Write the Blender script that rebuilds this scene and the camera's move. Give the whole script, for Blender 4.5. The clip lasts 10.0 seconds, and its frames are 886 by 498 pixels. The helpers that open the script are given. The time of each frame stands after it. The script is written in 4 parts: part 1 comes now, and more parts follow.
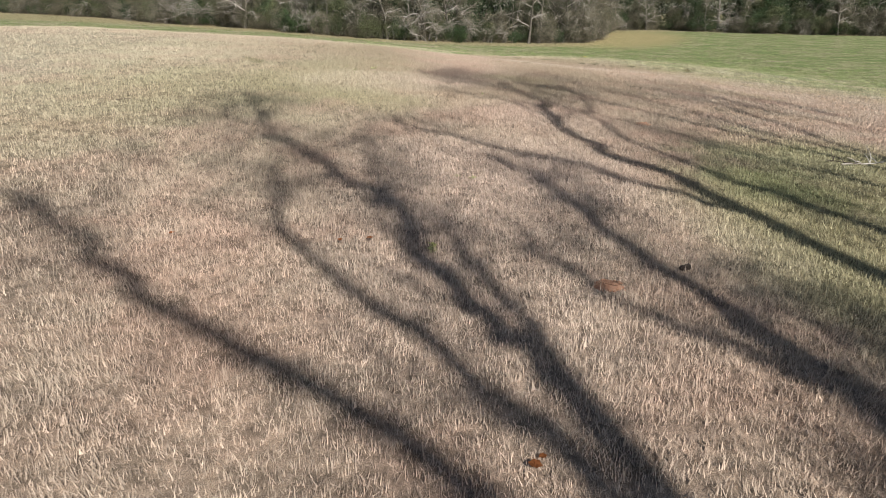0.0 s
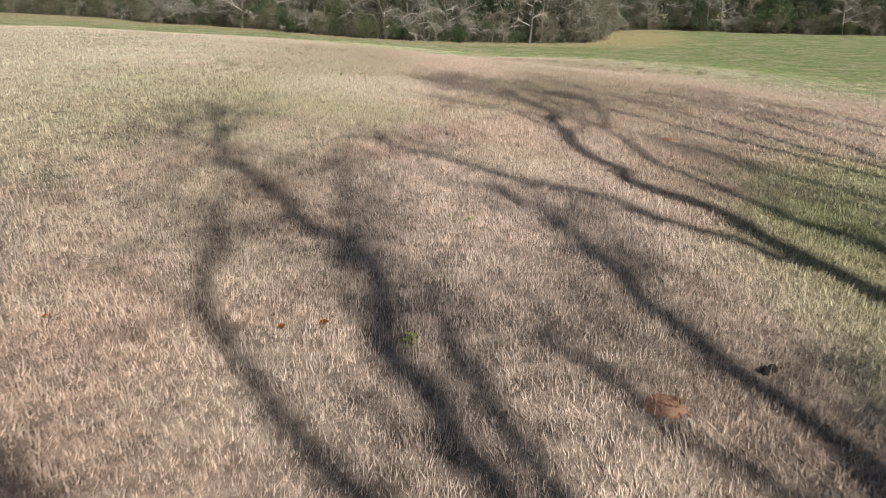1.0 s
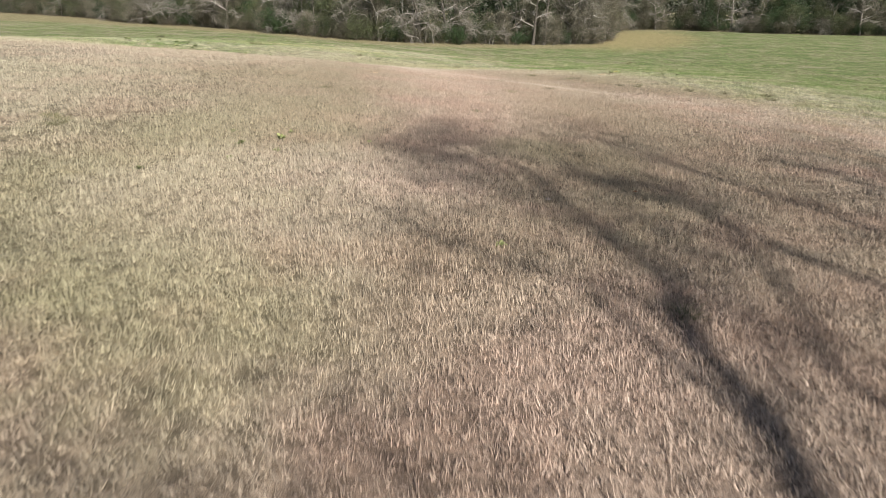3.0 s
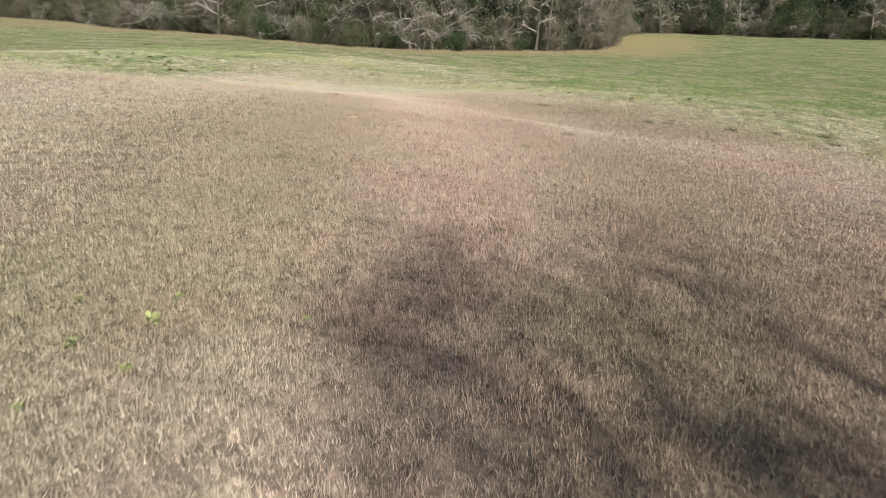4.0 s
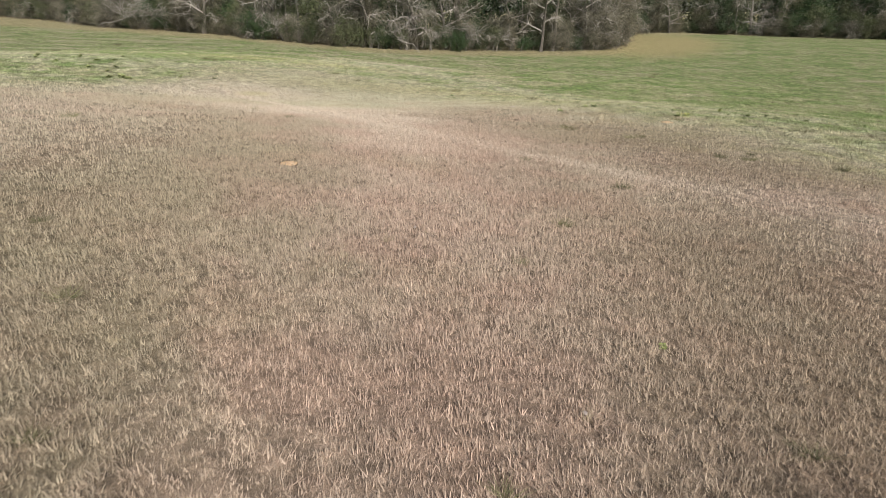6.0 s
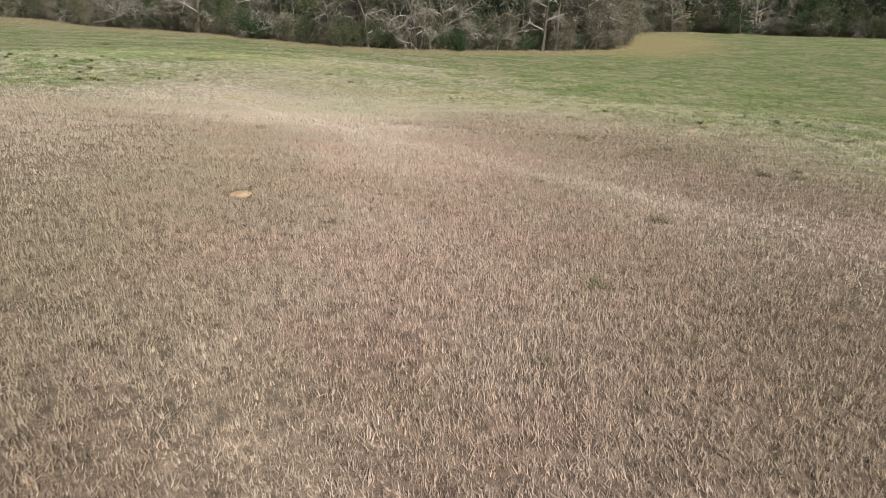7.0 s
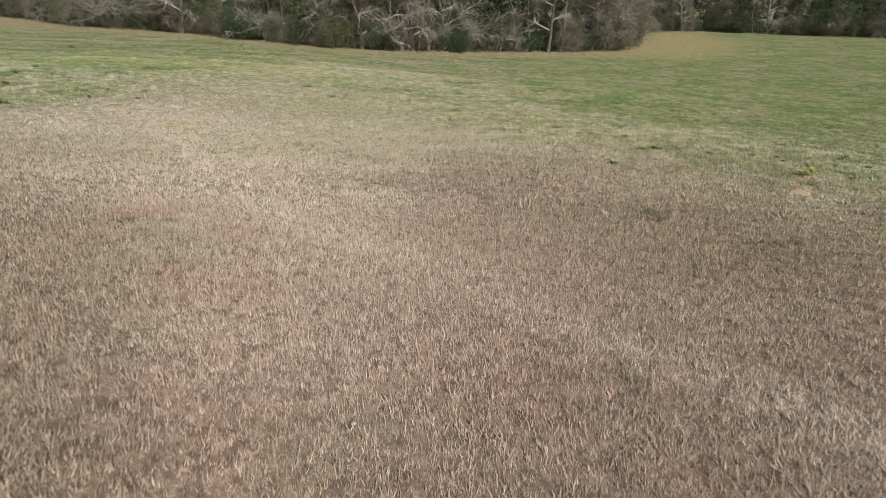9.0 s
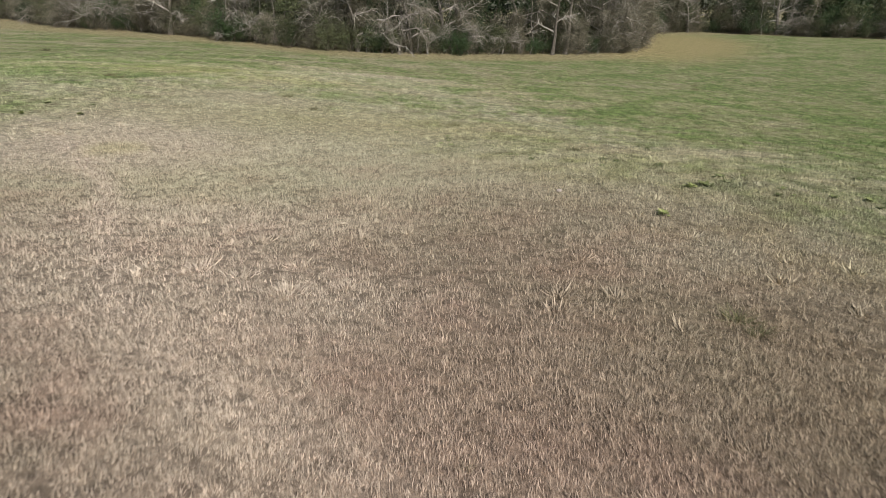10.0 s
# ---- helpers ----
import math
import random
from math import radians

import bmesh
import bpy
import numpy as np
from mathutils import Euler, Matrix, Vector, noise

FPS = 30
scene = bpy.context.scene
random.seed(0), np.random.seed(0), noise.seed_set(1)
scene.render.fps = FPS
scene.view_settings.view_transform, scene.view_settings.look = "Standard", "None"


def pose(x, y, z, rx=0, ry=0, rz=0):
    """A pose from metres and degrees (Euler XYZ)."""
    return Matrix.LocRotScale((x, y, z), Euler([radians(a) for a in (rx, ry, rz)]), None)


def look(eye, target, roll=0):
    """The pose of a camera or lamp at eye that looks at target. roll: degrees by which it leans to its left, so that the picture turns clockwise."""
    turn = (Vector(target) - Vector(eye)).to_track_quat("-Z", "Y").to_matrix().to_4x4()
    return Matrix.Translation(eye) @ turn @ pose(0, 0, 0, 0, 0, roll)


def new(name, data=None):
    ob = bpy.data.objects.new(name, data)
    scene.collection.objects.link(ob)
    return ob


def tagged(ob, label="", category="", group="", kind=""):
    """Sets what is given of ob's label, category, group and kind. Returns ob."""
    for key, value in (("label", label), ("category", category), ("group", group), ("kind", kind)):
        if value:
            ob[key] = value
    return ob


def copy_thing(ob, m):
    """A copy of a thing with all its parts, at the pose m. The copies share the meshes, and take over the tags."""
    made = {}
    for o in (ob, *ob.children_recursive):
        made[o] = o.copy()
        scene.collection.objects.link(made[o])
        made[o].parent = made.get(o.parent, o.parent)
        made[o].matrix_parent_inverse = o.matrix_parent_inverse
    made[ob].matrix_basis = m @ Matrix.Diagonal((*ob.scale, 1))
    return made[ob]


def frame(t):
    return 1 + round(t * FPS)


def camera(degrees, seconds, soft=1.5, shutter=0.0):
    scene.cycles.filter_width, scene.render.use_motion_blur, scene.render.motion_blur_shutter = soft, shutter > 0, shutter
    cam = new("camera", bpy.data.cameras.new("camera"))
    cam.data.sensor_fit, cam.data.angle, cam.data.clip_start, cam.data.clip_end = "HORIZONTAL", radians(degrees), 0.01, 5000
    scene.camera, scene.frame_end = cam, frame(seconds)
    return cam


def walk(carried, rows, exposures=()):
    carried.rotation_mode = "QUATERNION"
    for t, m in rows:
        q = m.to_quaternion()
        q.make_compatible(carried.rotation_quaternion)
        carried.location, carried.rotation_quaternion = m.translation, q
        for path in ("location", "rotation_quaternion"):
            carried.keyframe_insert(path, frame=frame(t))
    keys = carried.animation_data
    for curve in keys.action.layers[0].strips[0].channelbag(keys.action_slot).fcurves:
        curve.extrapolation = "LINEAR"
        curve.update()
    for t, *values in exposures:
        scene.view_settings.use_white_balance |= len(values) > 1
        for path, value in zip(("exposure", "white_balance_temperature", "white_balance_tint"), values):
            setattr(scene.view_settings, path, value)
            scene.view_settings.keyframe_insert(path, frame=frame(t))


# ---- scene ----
cam = camera(74, 10.0, soft=0.85, shutter=0.15)
PATH = [
    (0.0, 0.00, -0.00, 2.199, 68.01, 0, -0.07),
    (0.5, 0.06, 0.67, 2.166, 68.00, 0, -0.09),
    (1.0, 0.12, 1.73, 2.168, 67.98, 0, -0.05),
    (1.5, 0.20, 3.08, 2.149, 68.04, 0, -0.01),
    (2.0, 0.25, 4.78, 2.176, 68.00, 0, -0.01),
    (2.2, 0.27, 5.52, 2.190, 68.00, 0, -0.03),
    (3.3, 0.42, 10.06, 2.602, 67.78, 0, -0.13),
    (3.5, 0.45, 10.88, 2.767, 67.81, 0, -0.10),
    (4.0, 0.50, 12.90, 3.124, 67.83, 0, -0.10),
    (4.5, 0.57, 14.67, 3.154, 67.84, 0, -0.06),
    (5.0, 0.63, 16.17, 3.091, 67.85, 0, -0.07),
    (5.5, 0.70, 17.53, 3.014, 67.81, 0, -0.01),
    (5.7, 0.72, 18.06, 2.968, 67.79, 0, 0.00),
    (6.8, 0.82, 20.58, 2.809, 67.75, 0, 0.00),
    (7.0, 0.84, 20.98, 2.791, 67.72, 0, 0.01),
    (7.5, 0.86, 22.19, 2.817, 67.68, 0, 0.00),
    (8.0, 0.88, 23.65, 2.868, 67.63, 0, -0.01),
    (8.5, 0.90, 25.22, 2.899, 67.58, 0, -0.04),
    (9.0, 0.92, 26.80, 2.920, 67.53, 0, 0.01),
    (9.5, 0.95, 28.48, 2.944, 67.52, 0, 0.02),
    (10.0, 1.09, 30.55, 2.895, 67.58, 0, 0.10),
]
walk(cam, [(r[0], pose(*r[1:])) for r in PATH], ((0.0, 0.36), (3.5, 0.38), (5.5, 0.24), (7.5, 0.08), (10.0, -0.04)))

# ---- light ----
TO_SUN = Vector((0.3192, -0.7206, 0.6155))
world = bpy.data.worlds.new("sky")
scene.world = world
world.use_nodes = True
wn = world.node_tree
sky = wn.nodes.new("ShaderNodeTexSky")
sky.sky_type = "NISHITA"
sky.sun_disc = False
sky.sun_elevation = radians(38.0)
sky.sun_rotation = radians(156.1)
wn.links.new(sky.outputs[0], wn.nodes["Background"].inputs[0])
wn.nodes["Background"].inputs[1].default_value = 0.05
sun = bpy.data.lights.new("sun", "SUN")
sun.energy, sun.angle, sun.color = 5.0, radians(0.53), (1.0, 0.93, 0.86)
sun_ob = new("sun", sun)
sun_ob.matrix_world = look(TO_SUN * 60, (0, 0, 0))

# ---- shape of the land ----
HILLS = ((10, 38, 9, 1.08), (-5, 55, 12, -0.23), (0, 8, 14, 0.81), (-10, 25, 12, 0.79), (8, 25, 12, 0.13), (0, 45, 15, -0.04),
         (-16, 52, 14, 1.18), (20, 45, 16, -0.21), (-35, 75, 22, -0.10), (0, 75, 22, -0.04), (30, 85, 26, -1.86), (-45, 110, 28, -0.52),
         (0, 115, 26, -0.82), (35, 130, 28, -0.99), (70, 155, 32, -0.32), (-10, -8, 14, -0.13), (10, -8, 14, 0.11), (-20, 32, 10, 0.98),
         (-12, 31, 7, -0.22), (-5, 20, 7, -0.03), (-5, 33, 7, 0.64), (3, 33, 6, -0.50), (5, 16, 8, 0.22), (-20, 45, 9, -0.32),
         (4, 58, 10, -0.35), (20, 55, 12, 0.15), (-10, 12, 8, 0.39), (12, 34, 7, -0.11), (-26, 40, 12, 0.53), (-8, 43, 8, -0.90))


def land(x, y):
    """Height of the field: a gentle slope with low swells."""
    x, y = np.asarray(x, float), np.asarray(y, float)
    z = -1.0797 - 0.0252 * 150 * np.tanh(x / 150) + 0.0032 * 200 * np.tanh(y / 200)
    for a, b, s, h in HILLS:
        z = z + h * np.exp(-((x - a) ** 2 + (y - b) ** 2) / (2 * s * s))
    return z


def lattice(ix, iy, seed):
    h = np.sin(ix * 127.1 + iy * 311.7 + seed * 74.7) * 43758.5453
    return h - np.floor(h)


def swell(x, y, size, seed=0):
    """Smooth random values 0..1 that vary over the given size in metres."""
    x, y = np.asarray(x) / size, np.asarray(y) / size
    ix, iy = np.floor(x), np.floor(y)
    fx, fy = x - ix, y - iy
    fx, fy = fx * fx * (3 - 2 * fx), fy * fy * (3 - 2 * fy)
    a, b = lattice(ix, iy, seed), lattice(ix + 1, iy, seed)
    c, d = lattice(ix, iy + 1, seed), lattice(ix + 1, iy + 1, seed)
    return (a * (1 - fx) + b * fx) * (1 - fy) + (c * (1 - fx) + d * fx) * fy


def relief(x, y):
    """The land with its small unevenness."""
    return land(x, y) + 0.05 * (swell(x, y, 1.7, 1) - 0.5) + 0.025 * (swell(x, y, 0.45, 2) - 0.5)


# ---- materials ----
class Nodes:
    """Short hand for building a node material."""

    def __init__(self, name):
        self.mat = bpy.data.materials.new(name)
        self.mat.use_nodes = True
        self.tree = self.mat.node_tree
        self.bsdf = self.tree.nodes["Principled BSDF"]

    def add(self, kind, **sets):
        n = self.tree.nodes.new(kind)
        for k, v in sets.items():
            setattr(n, k, v)
        return n

    def put(self, socket, value):
        if isinstance(value, bpy.types.NodeSocket):
            self.tree.links.new(value, socket)
        elif isinstance(value, tuple) and len(value) == 3 and socket.type == "RGBA":
            socket.default_value = (*value, 1)
        else:
            socket.default_value = value

    def math(self, op, a, b=0.0, c=0.0, clamp=False):
        n = self.add("ShaderNodeMath", operation=op, use_clamp=clamp)
        for s, v in zip(n.inputs, (a, b, c)):
            self.put(s, v)
        return n.outputs[0]

    def step(self, v, lo, hi):
        n = self.add("ShaderNodeMapRange", interpolation_type="SMOOTHSTEP")
        self.put(n.inputs[0], v)
        n.inputs[1].default_value, n.inputs[2].default_value = lo, hi
        return n.outputs[0]

    def mix(self, f, a, b, mode="MIX"):
        n = self.add("ShaderNodeMix", data_type="RGBA", blend_type=mode)
        self.put(n.inputs[0], f)
        self.put(n.inputs[6], a)
        self.put(n.inputs[7], b)
        return n.outputs[2]

    def noise(self, where, scale, detail=2.0, rough=0.55):
        n = self.add("ShaderNodeTexNoise")
        self.put(n.inputs["Vector"], where)
        n.inputs["Scale"].default_value, n.inputs["Detail"].default_value = scale, detail
        n.inputs["Roughness"].default_value = rough
        return n.outputs[0]

    def scaled(self, where, x, y, z=1.0):
        n = self.add("ShaderNodeVectorMath", operation="MULTIPLY")
        self.put(n.inputs[0], where)
        n.inputs[1].default_value = (x, y, z)
        return n.outputs[0]

    def bump(self, height, strength, distance):
        n = self.add("ShaderNodeBump")
        n.inputs["Strength"].default_value, n.inputs["Distance"].default_value = strength, distance
        self.put(n.inputs["Height"], height)
        self.put(self.bsdf.inputs["Normal"], n.outputs[0])

    def done(self, colour, rough=0.9, specular=0.2):
        self.put(self.bsdf.inputs["Base Color"], colour)
        self.put(self.bsdf.inputs["Roughness"], rough)
        self.bsdf.inputs["Specular IOR Level"].default_value = specular
        return self.mat


def curve_of(m, value, points, lo, hi, vlo, vhi):
    """A smooth curve through (x, y) points, read at a value."""
    n = m.add("ShaderNodeFloatCurve")
    c = n.mapping.curves[0]
    norm = [((x - lo) / (hi - lo), (y - vlo) / (vhi - vlo)) for x, y in points]
    c.points[0].location, c.points[1].location = norm[0], norm[-1]
    for p in norm[1:-1]:
        c.points.new(*p)
    for p in c.points:
        p.handle_type = "VECTOR"
    n.mapping.update()
    m.put(n.inputs[1], m.math("DIVIDE", m.math("SUBTRACT", value, lo), hi - lo, clamp=True))
    return m.math("MULTIPLY_ADD", n.outputs[0], vhi - vlo, vlo)


# Where the dry grass gives way to green, and where the wood begins: y for each x.
GREEN_FROM = ((-60, 47), (-26, 45), (-17, 43), (-13.8, 45), (-12, 57), (-8.7, 63), (-1, 60), (4.1, 51), (6.5, 46), (8.4, 42), (9.6, 40), (11.3, 35.5), (12.6, 33), (17.2, 30), (22, 27), (60, 12))
WOOD_FROM = ((-60, 122), (-46, 118), (-28, 112), (-14, 104), (-8, 103), (-1, 106), (6, 111), (14, 115), (22.5, 119), (27.5, 122), (33, 131), (46, 166), (60, 171))
TRACK = ((-18, 53), (-15.1, 50.2), (-11, 48.6), (-6.1, 42.6), (-2.4, 36), (-0.8, 34.4), (0.8, 33.4), (2.1, 32.1), (2.9, 31.5), (3.7, 30.9), (4.6, 30.2), (6.5, 29.2), (9, 27.8))


def field_colour(m):
    """Colour of the grass by its place in the field: straw, russet, olive and green patches."""
    geo = m.add("ShaderNodeNewGeometry")
    pos = m.scaled(geo.outputs["Position"], 1, 1, 0)
    sep = m.add("ShaderNodeSeparateXYZ")
    m.put(sep.inputs[0], pos)
    x, y = sep.outputs[0], sep.outputs[1]
    big, mid = m.noise(pos, 0.16, 3), m.noise(pos, 0.7, 3)
    small, fine = m.noise(pos, 3.2, 3), m.noise(pos, 17, 2)
    wob = m.math("MULTIPLY_ADD", big, 8.0, -4.0)
    wob2 = m.math("MULTIPLY_ADD", mid, 1.6, -0.8)

    def patch(cx, cy, rx, ry, turn=0.0, soft=0.45):
        """A soft uneven oval patch."""
        c, s = math.cos(radians(turn)), math.sin(radians(turn))
        dx, dy = m.math("SUBTRACT", x, cx), m.math("SUBTRACT", y, cy)
        a = m.math("MULTIPLY_ADD", dy, s / rx, m.math("MULTIPLY", dx, c / rx))
        b = m.math("MULTIPLY_ADD", dy, c / ry, m.math("MULTIPLY", dx, -s / ry))
        d = m.math("SQRT", m.math("ADD", m.math("MULTIPLY", a, a), m.math("MULTIPLY", b, b)))
        d = m.math("ADD", d, m.math("MULTIPLY_ADD", mid, 1.1, m.math("MULTIPLY_ADD", small, 0.5, -0.8)))
        return m.step(d, 1 + soft, 1 - soft)

    def part_of(f, k):
        return m.math("MULTIPLY", f, k)

    straw, russet, olive = (0.405, 0.338, 0.270), (0.402, 0.308, 0.245), (0.285, 0.285, 0.155)
    pale, umber, green, lush = (0.49, 0.425, 0.345), (0.265, 0.215, 0.155), (0.225, 0.258, 0.118), (0.145, 0.212, 0.07)
    sage = (0.395, 0.385, 0.275)
    col = m.mix(m.step(mid, 0.38, 0.64), straw, russet)
    # long russet strip and browner flanks: grass tint with the camera's shading painted in
    col = m.mix(part_of(patch(1.0, 22, 2.6, 17, 0, 0.75), 0.42), col, russet)
    col = m.mix(part_of(patch(-2.7, 21.5, 1.8, 10, 3, 0.75), 0.62), col, (0.25, 0.212, 0.147))
    col = m.mix(part_of(patch(-4.6, 29, 2.6, 6, 4, 0.7), 0.24), col, (0.25, 0.225, 0.14))
    col = m.mix(part_of(patch(4.3, 23, 1.9, 10, 0, 0.75), 0.45), col, (0.255, 0.22, 0.145))
    col = m.mix(part_of(m.step(big, 0.52, 0.66), 0.2), col, olive)
    for cx, cy, rx, ry, k in ((-9, 58, 15, 16, 0.75), (-24, 66, 18, 24, 0.6), (-18, 34, 7, 8, 0.3), (4, 50, 9, 9, 0.5), (13, 38, 8, 5, 0.4), (-6, 44, 8, 5, 0.45), (-13, 21, 8, 7, 0.6), (-6, 13, 4, 5, 0.4)):
        col = m.mix(part_of(patch(cx, cy, rx, ry, 0, 0.8), k), col, sage)
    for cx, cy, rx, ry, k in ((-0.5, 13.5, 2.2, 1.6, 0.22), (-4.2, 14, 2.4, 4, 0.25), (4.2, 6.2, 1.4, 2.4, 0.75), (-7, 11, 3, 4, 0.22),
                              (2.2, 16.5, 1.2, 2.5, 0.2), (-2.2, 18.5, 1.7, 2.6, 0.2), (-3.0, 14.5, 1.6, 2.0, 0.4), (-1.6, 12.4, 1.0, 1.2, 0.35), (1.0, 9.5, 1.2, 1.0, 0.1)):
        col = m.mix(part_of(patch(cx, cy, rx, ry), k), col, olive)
    for cx, cy, rx, ry, k in ((-9, 34, 5, 7, 0.5), (-4.5, 19, 2.4, 6, 0.35), (-5.5, 27, 3, 5, 0.4)):
        col = m.mix(part_of(patch(cx, cy, rx, ry, 0, 0.8), k), col, (0.285, 0.25, 0.175))
    for cx, cy, rx, ry, k in ((-10, 47, 5, 4, 0.6), (-3, 38, 4, 3, 0.55), (-1.2, 36, 3.4, 1.8, 0.45), (0.6, 33.4, 1.8, 1.2, 0.4), (-0.2, 31.5, 1.4, 1.6, 0.3), (0.7, 8.2, 1.8, 1.8, 0.55), (0.2, 5.2, 1.4, 2.0, 0.35), (2.2, 6.0, 1.2, 1.6, 0.4), (5.5, 29.5, 2.2, 3.2, 0.3), (-1.5, 15, 2, 2, 0.45), (1.4, 4.0, 1.2, 0.8, 0.25), (-8, 30, 4, 4, 0.25)):
        col = m.mix(part_of(patch(cx, cy, rx, ry), k), col, pale)
    for cx, cy, rx, ry, k in ((5.3, 23, 2.4, 6, 0.3), (8.2, 33.5, 3.2, 3, 0.35), (9.5, 31.3, 5, 1.6, 0.5), (4.6, 35.4, 4.0, 2.0, 0.5), (1.5, 38.2, 2.4, 1.4, 0.4), (3.0, 41, 3, 2, 0.3), (-3.5, 24, 2, 3, 0.2)):
        col = m.mix(part_of(patch(cx, cy, rx, ry), k), col, umber)
    for cx, cy, rx, ry, k in ((0.9, 7.9, 1.7, 1.9, 0.6), (0.3, 4.6, 1.2, 1.8, 0.35), (1.6, 11.6, 1.4, 1.4, 0.3)):
        col = m.mix(part_of(patch(cx, cy, rx, ry, 0, 0.7), k), col, (0.48, 0.385, 0.325))
    track = m.math("ABSOLUTE", m.math("SUBTRACT", m.math("MULTIPLY_ADD", wob2, 0.35, y), curve_of(m, x, TRACK, -18, 9, 20, 60)))
    on = m.math("MULTIPLY", m.step(track, 0.95, 0.1), m.math("MULTIPLY", m.step(x, -18, -8), m.step(x, 8, 4)))
    col = m.mix(part_of(on, 0.5), col, pale)
    worn = m.math("MULTIPLY", m.step(track, 0.42, 0.08), m.math("MULTIPLY", m.step(x, -12, -4), m.step(x, 7, 4)))
    col = m.mix(part_of(worn, 0.2), col, (0.56, 0.475, 0.40))
    # the green part of the field: a mosaic of green drifts and dry clumps
    streak = m.noise(m.scaled(pos, 0.8, 0.55), 0.36, 4)
    clump = m.noise(m.scaled(pos, 1.0, 0.5), 1.15, 4, 0.62)
    ragged = m.math("MULTIPLY_ADD", mid, 14.0, m.math("MULTIPLY_ADD", small, 8.0, -11.0))
    past = m.math("SUBTRACT", m.math("ADD", ragged, m.math("ADD", y, wob)), curve_of(m, x, GREEN_FROM, -60, 60, 0, 100))
    much = m.math("MULTIPLY", m.step(past, -12.0, 12.0), m.step(m.math("MULTIPLY_ADD", clump, 0.75, m.math("MULTIPLY_ADD", small, 0.15, m.math("MULTIPLY", streak, 0.9))), 0.68, 1.06))
    here = m.mix(m.step(m.math("MULTIPLY_ADD", clump, 0.6, m.math("MULTIPLY", streak, 0.5)), 0.46, 0.66), green, lush)
    meadow = m.mix(m.step(past, 4, 22), m.mix(m.step(mid, 0.35, 0.65), sage, (0.33, 0.33, 0.195)), m.mix(m.step(mid, 0.35, 0.65), (0.315, 0.318, 0.185), (0.255, 0.275, 0.14)))
    drift = m.math("MULTIPLY", m.noise(m.scaled(pos, 0.5, 0.9), 0.26, 4, 0.6), m.math("MULTIPLY_ADD", m.step(x, 8, 24), -0.16, 1.0))
    meadow = m.mix(m.step(drift, 0.46, 0.60), meadow, m.mix(m.step(mid, 0.4, 0.6), (0.40, 0.37, 0.25), (0.34, 0.315, 0.215)))
    much = m.math("MULTIPLY", much, m.math("MULTIPLY_ADD", m.step(drift, 0.46, 0.62), -0.75, 1.0))
    col = m.mix(part_of(m.step(past, -16.0, 4.0), 0.82), col, meadow)
    col = m.mix(part_of(m.math("ADD", much, m.math("MULTIPLY", m.step(past, 6, 36), 0.18), clamp=True), 0.9), col, here)
    for cx, cy, rx, ry, k in ((3.5, 61.5, 8, 2.4, 0.7), (16, 56, 7, 4, 0.5), (-20, 50, 7, 7, 0.8), (-17, 63, 7, 6, 0.5), (-27, 82, 9, 7, 0.5), (-17, 62, 4, 4, 0.4), (9.4, 41, 2.2, 3, 0.45)):
        col = m.mix(part_of(m.math("MULTIPLY", patch(cx, cy, rx, ry, 0, 0.6), m.step(clump, 0.36, 0.6)), k), col, here)
    for cx, cy, rx, ry, k in ((0.5, 53.5, 9, 3, 0.3), (-7.9, 46.5, 0.7, 0.9, 0.4), (5.5, 47, 4, 3, 0.15), (-12, 68, 8, 4, 0.35)):
        col = m.mix(part_of(patch(cx, cy, rx, ry, 0, 0.7), k), col, (0.345, 0.325, 0.15))
    col = m.mix(part_of(patch(1.3, 33.6, 1.0, 2.2, 0, 0.8), 0.3), col, (0.44, 0.33, 0.262))
    col = m.mix(part_of(patch(-0.9, 36.0, 1.3, 1.2, 0, 0.7), 0.4), col, pale)
    band = m.math("MULTIPLY", m.math("MULTIPLY", m.step(past, 5, 9), m.step(past, 18, 12)), m.math("MULTIPLY", m.step(x, 16, 6), m.step(mid, 0.35, 0.6)))
    col = m.mix(part_of(band, 0.6), col, sage)
    col = m.mix(part_of(patch(6.6, 8.6, 2.6, 2.6), 0.6), col, green)
    col = m.mix(part_of(patch(-3.5, 76, 5, 1.5), 0.6), col, pale)
    # dry verge before the wood, and the tan bay beside it
    verge = m.step(m.math("SUBTRACT", m.math("ADD", y, m.math("MULTIPLY", wob, 0.5)), curve_of(m, x, WOOD_FROM, -60, 60, 60, 200)), -8.5, -4.5)
    col = m.mix(part_of(verge, 0.85), col, m.mix(m.step(clump, 0.3, 0.7), (0.25, 0.235, 0.125), (0.38, 0.325, 0.20)))
    col = m.mix(part_of(patch(41, 137, 11, 26, -24), 0.9), col, m.mix(m.step(clump, 0.3, 0.7), (0.30, 0.275, 0.13), (0.41, 0.345, 0.19)))
    # uneven tufts in the greener turf
    tufts = m.math("MULTIPLY_ADD", m.step(m.noise(m.scaled(pos, 1.0, 0.7), 1.9, 4, 0.72), 0.36, 0.64), 0.62, 0.69)
    col = m.mix(part_of(m.step(past, -14, 2), 0.9), col, m.mix(1.0, col, tufts, "MULTIPLY"))
    # dark specks and flecks paint the shaded gaps between blades, over random grain
    specks = m.noise(pos, 8.5, 3, 0.65)
    grain = m.math("MULTIPLY_ADD", m.step(specks, 0.33, 0.68), 0.30, m.math("MULTIPLY_ADD", fine, 0.5, m.math("MULTIPLY_ADD", small, 0.36, 0.56)))
    gap_fleck = m.math("MULTIPLY_ADD", m.step(m.noise(pos, 24, 2), 0.30, 0.44), 0.36, 0.68)
    col = m.mix(1.0, col, gap_fleck, "MULTIPLY")
